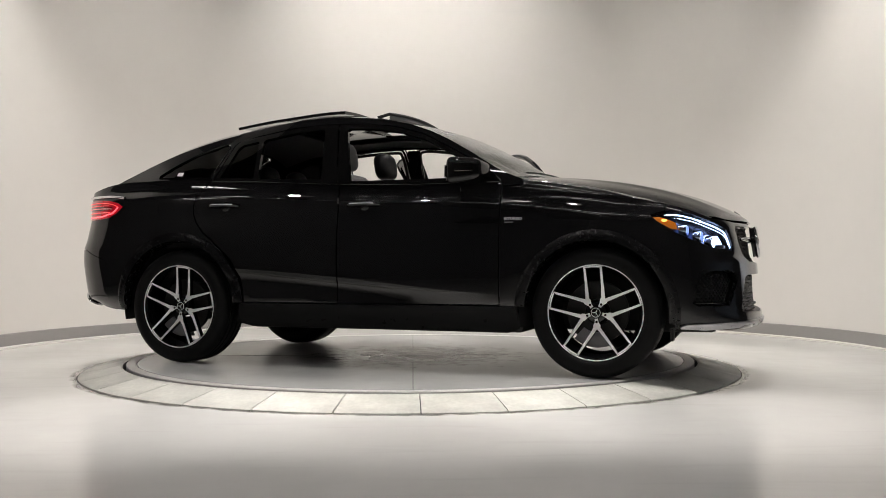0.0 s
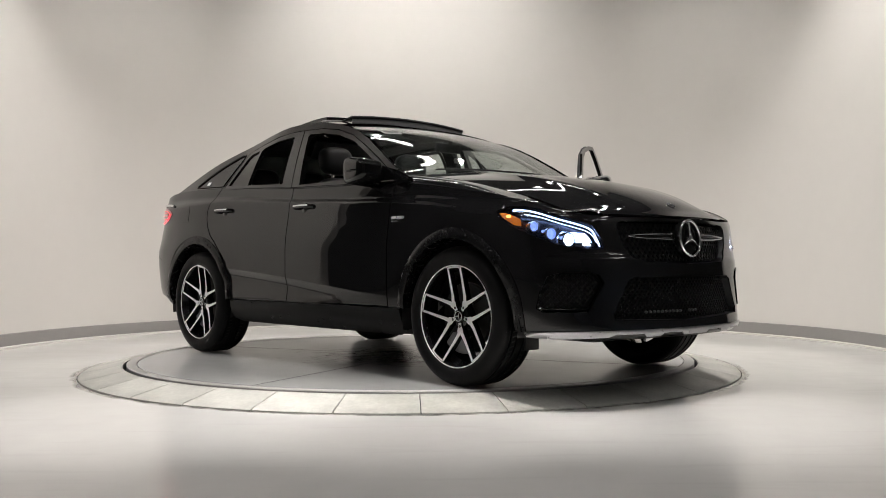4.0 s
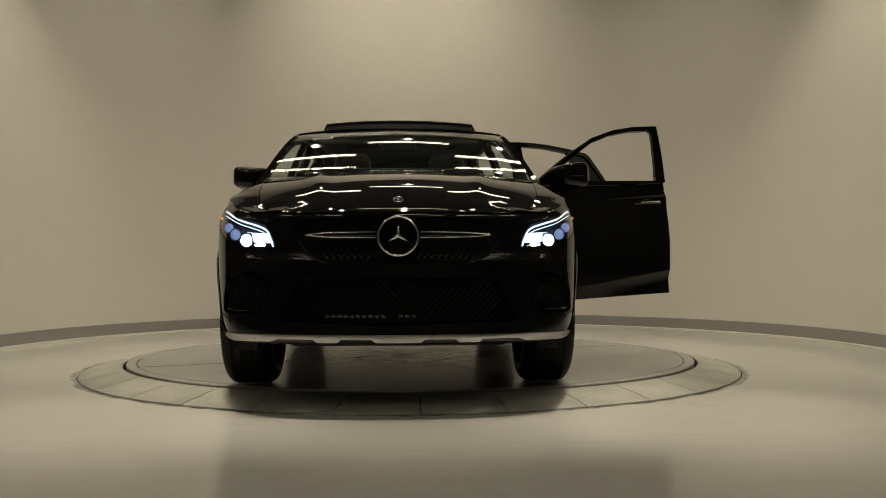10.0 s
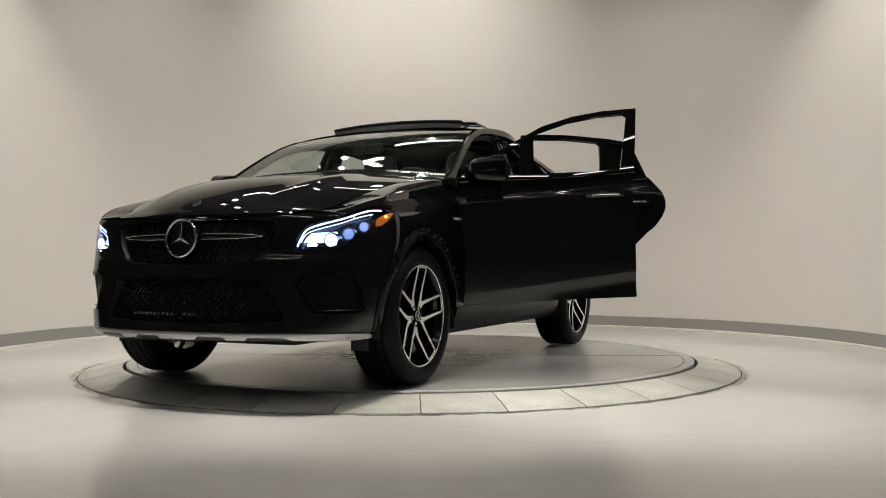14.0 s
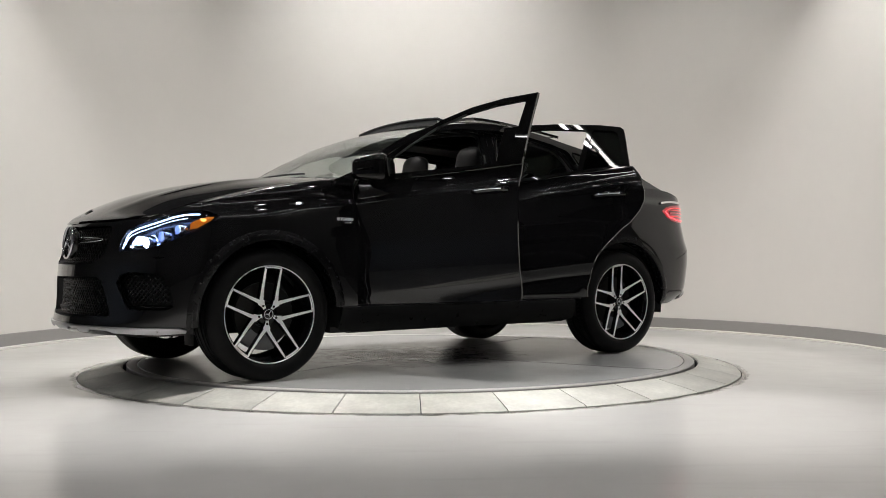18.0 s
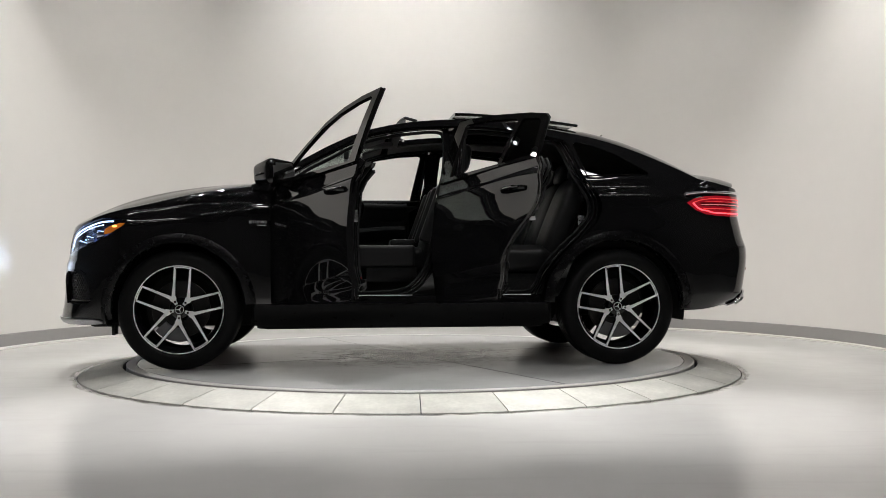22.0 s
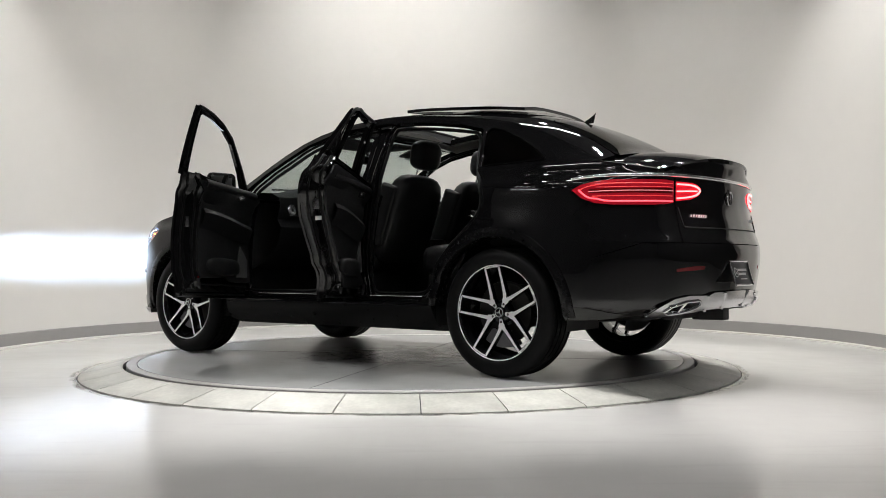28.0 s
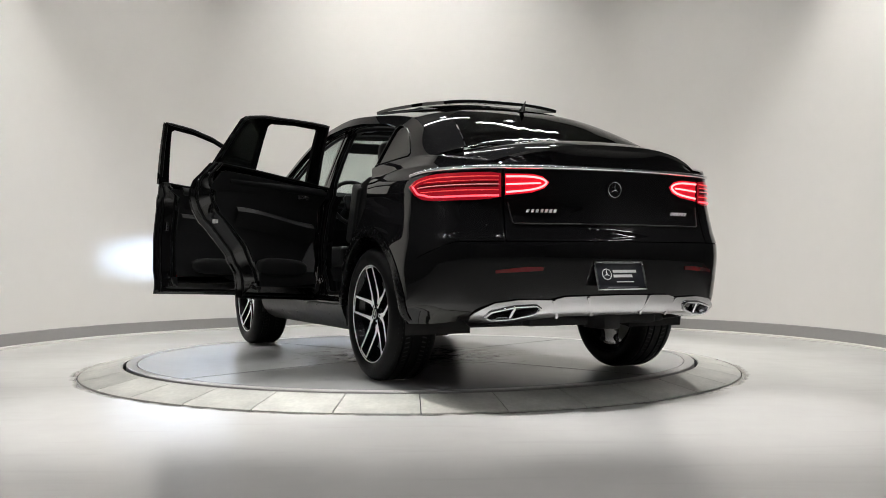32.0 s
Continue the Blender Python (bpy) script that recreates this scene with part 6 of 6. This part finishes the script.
def build_small():
    for sgn in (1, -1):
        p = Vector(side_at(0.90 + 0.068, 0.962))
        m = Matrix.Translation((0.955, sgn * (p.y + 0.002), 0.952)) @ (pose(0, 0, 0, 90, 0, 180) if sgn > 0 else pose(0, 0, 0, 90, 0, 0))
        w = word("wing_badge", "BITURBO", 0.025, M_MACH, CAR, m @ Matrix.Scale(1.12, 4, (1, 0, 0)))
        w["label"] = "silver lettered wing badge"
        boxed("badge_bar", M_SATIN, CAR, 0.900, 0.958, min(sgn * (p.y - 0.004), sgn * (p.y + 0.004)), max(sgn * (p.y - 0.004), sgn * (p.y + 0.004)), 0.936, 0.944, 0.001)
    # stickers on the glass
    a = [(-1.52, 1.312), (-1.565, 1.315), (-1.562, 1.340), (-1.517, 1.337)]
    panel("glass_sticker", a, mirror(G), M_STICKER, CAR, (), 0.001, 0.05, "small white sticker", lift=0.003)
    a = [(0.30, -0.80), (0.30, -0.62), (0.355, -0.62), (0.355, -0.80)]
    st = panel("glass_sticker", a, W, M_STICKER, CAR, (), 0.001, 0.05, "white windscreen sticker with grey print", lift=0.003)
    for i in range(3):
        u = 0.309 + 0.015 * i
        panel("sticker_bar", [(u, -0.79), (u, -0.64), (u + 0.007, -0.64), (u + 0.007, -0.79)], W, M_PRINT, st, (), 0.0006, 0.05, lift=0.0045)
    # roof aerial
    p = T(-1.545, 0)
    vs, fs = [], []
    for i, (dx, h, w) in enumerate(((0.075, 0.002, 0.004), (0.04, 0.012, 0.02), (0.0, 0.03, 0.022), (-0.035, 0.052, 0.014), (-0.055, 0.068, 0.006))):
        for yy, zz in ((-w, 0.0), (0, h), (w, 0.0)):
            vs.append((p[0] + dx - (0.02 if zz else 0), yy, p[2] - 0.004 + zz + 0.0))
    for i in range(4):
        for j in range(2):
            fs.append((3 * i + j, 3 * i + j + 1, 3 * i + j + 4, 3 * i + j + 3))
    fs.append((12, 13, 14))
    add_mesh("roof_aerial", vs, fs, M_GLOSS, CAR, "black shark fin aerial")
    # wipers
    for y0, y1 in ((0.45, -0.15), (-0.05, -0.60)):
        pts = [tuple(Vector(W(0.955 - 0.01 * math.sin(math.pi * k / 8), y0 / 0.8 + (y1 - y0) / 0.8 * k / 8)) + Vector((0.004, 0, 0.012))) for k in range(9)]
        tube("wiper", pts, 0.006, M_TRIM, CAR, 6)


build_headlamps()
beam_unit()
build_lamps_rear()
build_bumper_trim()
build_small()
# ---- underside and cabin ----
def build_under():
    boxed("underbody", M_UNDER, CAR, -0.98, 0.98, -0.80, 0.80, 0.25, 0.40, 0.03)
    boxed("underbody", M_UNDER, CAR, 0.98, 2.12, -0.56, 0.56, 0.26, 0.44, 0.03)
    boxed("underbody", M_UNDER, CAR, -2.12, -0.98, -0.52, 0.52, 0.375, 0.55, 0.06, "", 4)
    boxed("bulkhead", M_UNDER, CAR, 0.90, 0.96, -0.84, 0.84, 0.40, 1.16, 0.02)
    boxed("bulkhead", M_UNDER, CAR, 0.98, 1.95, -0.55, 0.55, 0.44, 0.90, 0.05)
    boxed("floor_carpet", M_CARPET, CAR, -1.0, 0.92, -0.80, 0.80, 0.395, 0.43, 0.01)
    boxed("load_floor", M_CARPET, CAR, -2.36, -1.05, -0.62, 0.62, 0.55, 0.86, 0.03)
    for sg in (1, -1):
        boxed("suspension_arm", M_UNDER, CAR, -1.50, -1.40, min(sg * 0.4, sg * 0.72), max(sg * 0.4, sg * 0.72), 0.29, 0.34, 0.01)
        boxed("suspension_arm", M_UNDER, CAR, 1.40, 1.50, min(sg * 0.4, sg * 0.72), max(sg * 0.4, sg * 0.72), 0.27, 0.32, 0.01)
        boxed("mud_flap", M_UNDER, CAR, 1.88, 1.90, min(sg * 0.76, sg * 0.86), max(sg * 0.76, sg * 0.86), 0.225, 0.30, 0.004)
    # lining of roof and tail sides
    lin = [(0.04, -0.95), (0.04, 0.95), (-1.5, 0.93), (-1.5, -0.93)]
    hole = [(-0.03, -0.70), (-0.03, 0.70), (-0.95, 0.70), (-0.95, -0.70)]
    panel("headliner", lin, T, M_HEAD, CAR, [hole], 0.01, 0.06, "black fabric headliner", lift=-0.045)
    rear = [(-0.46, -0.70), (-0.46, 0.70), (-0.95, 0.70), (-0.95, -0.70)]
    panel("fixed_roof_glass", rear, T, M_GLASS, CAR, (), 0.006, 0.07, lift=-0.02)
    for sg in (1, -1):
        tri = [(-1.30, 0.80), (-1.28, 1.28), (-1.7, 1.29), (-2.2, 1.2), (-2.2, 0.80)]
        panel("load_side_trim", [(x, z) for x, z in tri], flank(sg, lambda x, z: (x, 0.80 - 0.12 * step01((-x - 1.9) / 0.4), z)), M_HEAD, CAR, (), 0.01, 0.1)


def soft_box(bm, x0, x1, y0, y1, z0, z1, r):
    return box(bm, x0, x1, y0, y1, z0, z1, r, 4)


def build_seat(x, y, front=True):
    seat = part("seat", pillow(0.27, 0.265, 0.095, (x + 0.24, y, 0.715), 4.5), M_LEATHER, CAR, "black leather front seat")
    part("seat_base", pillow(0.22, 0.235, 0.12, (x + 0.22, y, 0.545), 4.0), M_LEATHER, seat)
    for s in (1, -1):
        part("bolster", soft_box(bmesh.new(), x + 0.06, x + 0.46, y + s * 0.25 - 0.035, y + s * 0.25 + 0.035, 0.66, 0.815, 0.03), M_LEATHER, seat)
    b = part("backrest", pillow(0.085, 0.26, 0.335, (0, 0, 0.315), 4.0), M_LEATHER, seat)
    lean = Matrix.Translation((x - 0.03, y, 0.70)) @ pose(0, 0, 0, 0, -20, 0)
    b.matrix_local = lean
    for s in (1, -1):
        w = part("bolster", soft_box(bmesh.new(), -0.03, 0.115, s * 0.235 - 0.035, s * 0.235 + 0.035, 0.12, 0.56, 0.03), M_LEATHER, seat)
        w.matrix_local = lean
    bm = pillow(0.062, 0.14, 0.105, (0, 0, 0.10))
    h = part("headrest", bm, M_LEATHER, seat)
    h.matrix_local = Matrix.Translation((x - 0.285, y, 1.355)) @ pose(0, 0, 0, 0, -10, 0)
    for s in (1, -1):
        tube("headrest_rod", [(x - 0.24, y + s * 0.06, 1.24), (x - 0.285, y + s * 0.06, 1.38)], 0.006, M_CHROME, seat, 8)
    part("seat_switch_panel", box(bmesh.new(), x + 0.05, x + 0.40, y + (0.262 if y > 0 else -0.272), y + (0.272 if y > 0 else -0.262), 0.56, 0.66, 0.004), M_TRIM, seat)
    return seat


def build_cabin():
    build_seat(-0.16, 0.37)
    build_seat(-0.16, -0.37)
    bench = part("rear_bench", pillow(0.27, 0.69, 0.115, (-0.86, 0, 0.710), 5.0), M_LEATHER, CAR, "black leather rear bench")
    part("bench_base", box(bmesh.new(), -1.12, -0.70, -0.66, 0.66, 0.42, 0.62, 0.02), M_CARPET, bench)
    for y0, y1 in ((-0.68, -0.24), (-0.23, 0.23), (0.24, 0.68)):
        b = part("rear_backrest", pillow(0.085, (y1 - y0) / 2, 0.31, (0, (y0 + y1) / 2, 0.30), 4.5), M_LEATHER, bench)
        b.matrix_local = Matrix.Translation((-1.06, 0, 0.72)) @ pose(0, 0, 0, 0, -22, 0)
        yc = (y0 + y1) / 2
        h = part("rear_headrest", pillow(0.055, 0.125, 0.085, (0, yc, 0.08)), M_LEATHER, bench)
        h.matrix_local = Matrix.Translation((-1.285, 0, 1.285)) @ pose(0, 0, 0, 0, -14, 0)
    # dashboard with hooded top
    vs, fs = [], []
    prof = [(0.95, 1.19), (0.80, 1.225), (0.66, 1.215), (0.585, 1.18), (0.57, 1.12), (0.60, 1.02), (0.56, 0.96), (0.60, 0.82), (0.74, 0.70), (0.95, 0.62)]
    ys = np.linspace(-0.80, 0.80, 17)
    for y in ys:
        hump = 0.055 * math.exp(-((y - 0.38) / 0.17) ** 2)
        for i, (x, z) in enumerate(prof):
            vs.append((x, y, z + (hump if i in (1, 2, 3) else 0)))
    n = len(prof)
    for i in range(16):
        for j in range(n - 1):
            fs.append((i * n + j, i * n + j + 1, (i + 1) * n + j + 1, (i + 1) * n + j))
    dash = add_mesh("dashboard", vs, fs, M_DASH, CAR, "black leather dashboard")
    boxed("centre_screen", M_GLOSS, dash, 0.575, 0.59, -0.12, 0.12, 1.19, 1.33, 0.006, "dark upright centre screen")
    boxed("dash_trim", M_SATIN, dash, 0.556, 0.562, -0.72, 0.72, 1.045, 1.052, 0.001, "thin metal trim strip")
    for y in (0.68, 0.12, 0.0, -0.12, -0.68):
        v = revolve("air_vent", [(0.012, 0.004), (0.035, 0.006), (0.042, 0.0), (0.042, -0.02)], M_SATIN, dash, 20, "z", "round metal air vent")
        v.matrix_local = Matrix.Translation((0.565, y, 1.09)) @ pose(0, 0, 0, 0, -80, 0)
    con = boxed("centre_console", M_TRIM, CAR, -0.30, 0.62, -0.115, 0.115, 0.42, 0.80, 0.03)
    boxed("console_armrest", M_LEATHER, con, -0.30, 0.05, -0.10, 0.10, 0.80, 0.87, 0.025)
    boxed("console_panel", M_GLOSS, con, 0.08, 0.50, -0.095, 0.095, 0.80, 0.815, 0.004)
    # steering wheel
    m = Matrix.Translation((0.385, 0.38, 1.165)) @ pose(0, 0, 0, 0, -68, 0)
    rimpts = [(0.185 * math.cos(a), 0.185 * math.sin(a), 0) for a in np.linspace(0, 2 * math.pi, 37)[:-1]]
    sw = tube("steering_wheel", rimpts, 0.016, M_LEATHER, CAR, 10, "black leather steering wheel", True)
    sw.matrix_local = m
    part("wheel_boss", soft_box(bmesh.new(), -0.065, 0.065, -0.075, 0.075, -0.03, 0.025, 0.025), M_TRIM, sw)
    for a in (90, 270, 180):
        c = Vector((math.cos(radians(a)), math.sin(radians(a)), 0))
        tube("wheel_spoke", [tuple(c * 0.05), tuple(c * 0.18)], 0.014, M_SATIN, sw, 8)
    col = tube("steering_column", [(0.40, 0.38, 1.155), (0.62, 0.38, 1.06)], 0.045, M_TRIM, CAR, 12)
    for s in (1, -1):
        tube("stalk", [(0.44, 0.38 + s * 0.04, 1.13), (0.42, 0.38 + s * 0.17, 1.135)], 0.008, M_TRIM, col, 6)
    # inner mirror and roof console
    im = part("inner_mirror", soft_box(bmesh.new(), -0.02, 0.02, -0.115, 0.115, -0.035, 0.035, 0.018), M_TRIM, CAR, "inner rear-view mirror")
    im.location = (0.375, 0, 1.505)
    part("mirror_glass", box(bmesh.new(), -0.0225, -0.0205, -0.10, 0.10, -0.027, 0.027), M_MIRROR, im)
    tube("mirror_stem", [(0.02, 0, 0.02), (0.04, 0, 0.065)], 0.014, M_TRIM, im, 8)
    boxed("roof_console", M_HEAD, CAR, 0.02, 0.26, -0.10, 0.10, 1.575, 1.605, 0.012)
    for s in (1, -1):
        v = part("sun_visor", soft_box(bmesh.new(), -0.08, 0.08, -0.19, 0.19, -0.009, 0.009, 0.008), M_HEAD, CAR)
        v.matrix_local = Matrix.Translation((0.17, s * 0.38, 1.572)) @ pose(0, 0, 0, 0, 18, 0)


build_under()
build_cabin()
# ---- lights under the ceiling ----
def build_fixtures():
    first = None
    for x, y in [(q[0], q[1]) for q in SPOTS] + [(-1.25, -2.15), (0.0, -2.35), (1.25, -2.15)]:
        if first is None:
            first = empty("ceiling_spot")
            tagged(first, "white ceiling downlight, switched on", "spotlight", "spots over the turntable")
            revolve("housing", [(0.075, 0.16), (0.075, 0.0), (0.085, -0.01), (0.095, 0.0), (0.095, 0.16)], M_STICKER, first, 24, "z", "", (0, 360), 35, True)
            revolve("reflector", [(0.0005, 0.045), (0.034, 0.045), (0.046, 0.020)], M_DOWN, first, 24)
            first.location = (x, y, CEIL - 0.155)
            ob = first
        else:
            ob = copy_thing(first, Matrix.Translation((x, y, CEIL - 0.155)))
    # flat panels over the back of the table, a slim line between them, and tubes out in the dark hall
    for x0, y0, x1, y1, w, z, m in ((-2.25, 2.0, -0.80, 1.75, 0.11, CEIL, M_LED), (2.2, 2.0, 0.75, 1.75, 0.11, CEIL, M_LED), (-0.64, 2.4, 0.64, 2.4, 0.05, CEIL, M_LED),
                                    (-6.75, -3.4, -6.75, -4.6, 0.05, 4.36, M_TUBE), (-5.9, -3.1, -5.9, -4.0, 0.05, 4.5, M_TUBE), (6.75, -4.0, 6.75, -5.0, 0.05, 4.45, M_TUBE),
                                    (5.9, -3.1, 5.9, -4.1, 0.05, 4.5, M_TUBE), (-0.9, -1.9, 0.9, -1.9, 0.06, CEIL, M_LED),
                                    (-3.3, -2.8, -2.2, -4.4, 0.04, CEIL, M_TUBE), (-1.8, -4.65, -0.1, -4.1, 0.04, CEIL, M_TUBE), (0.1, -4.1, 1.8, -4.65, 0.04, CEIL, M_TUBE), (2.2, -4.4, 3.3, -2.8, 0.04, CEIL, M_TUBE),
                                    (-3.6, -5.2, -1.9, -6.15, 0.04, CEIL, M_TUBE), (-0.5, -5.9, 1.6, -6.2, 0.04, CEIL, M_TUBE), (1.9, -6.15, 3.6, -5.2, 0.04, CEIL, M_TUBE)):
        ln = math.hypot(x1 - x0, y1 - y0)
        o = empty("linear_light")
        tagged(o, "slim white linear ceiling light, switched on" if w < 0.1 else "flat white ceiling light panel, switched on", "ceiling light", "lights under the ceiling")
        part("housing", box(bmesh.new(), -ln / 2, ln / 2, -w / 2 - 0.01, w / 2 + 0.01, 0.0, 0.07, 0.006), M_STICKER, o)
        part("diffuser", box(bmesh.new(), -ln / 2 + 0.01, ln / 2 - 0.01, -w / 2, w / 2, -0.012, -0.001, 0.004), m, o)
        if z < CEIL:
            for sx in (-1, 1):
                part("hanger", box(bmesh.new(), sx * ln * 0.4 - 0.004, sx * ln * 0.4 + 0.004, -0.004, 0.004, 0.07, CEIL - z + 0.07, 0.001), M_STICKER, o)
        o.matrix_world = Matrix.Translation(((x0 + x1) / 2, (y0 + y1) / 2, z - 0.07)) @ pose(0, 0, 0, 0, 0, math.degrees(math.atan2(y1 - y0, x1 - x0)))
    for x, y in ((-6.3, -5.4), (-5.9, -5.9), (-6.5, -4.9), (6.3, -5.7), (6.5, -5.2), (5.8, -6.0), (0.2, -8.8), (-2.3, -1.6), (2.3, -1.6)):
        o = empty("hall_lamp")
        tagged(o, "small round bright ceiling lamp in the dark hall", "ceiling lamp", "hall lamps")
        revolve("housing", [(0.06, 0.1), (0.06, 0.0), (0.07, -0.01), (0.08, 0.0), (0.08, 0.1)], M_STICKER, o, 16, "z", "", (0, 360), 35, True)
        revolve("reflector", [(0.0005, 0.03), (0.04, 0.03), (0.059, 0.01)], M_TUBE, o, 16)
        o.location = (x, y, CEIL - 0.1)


build_fixtures()


def motions():
    turn = [(0, -21.70), (1, -28.64), (2, -35.55), (3, -42.39), (4, -49.18), (5, -55.92), (6, -62.62), (7, -69.31), (8, -75.99), (9, -82.69), (10, -89.42), (11, -96.22), (12, -103.09), (13, -110.03), (14, -117.07), (15, -124.19), (16, -131.40),
            (17, -138.69), (18, -146.04), (19, -153.44), (20, -160.87), (21, -168.30), (22, -175.71), (23, -183.07), (24, -190.37), (25, -197.58), (26, -204.69), (27, -211.69), (28, -218.60), (29, -225.42), (30, -232.19), (31, -238.96), (32, -245.81)]
    off = Matrix.Translation((0.1232, -0.0965, 0.001))
    walk(DISC, [(t, pose(0, 0, 0, 0, 0, a)) for t, a in turn])
    walk(CAR, [(t, pose(0, 0, 0, 0, 0, a) @ off) for t, a in turn])


motions()
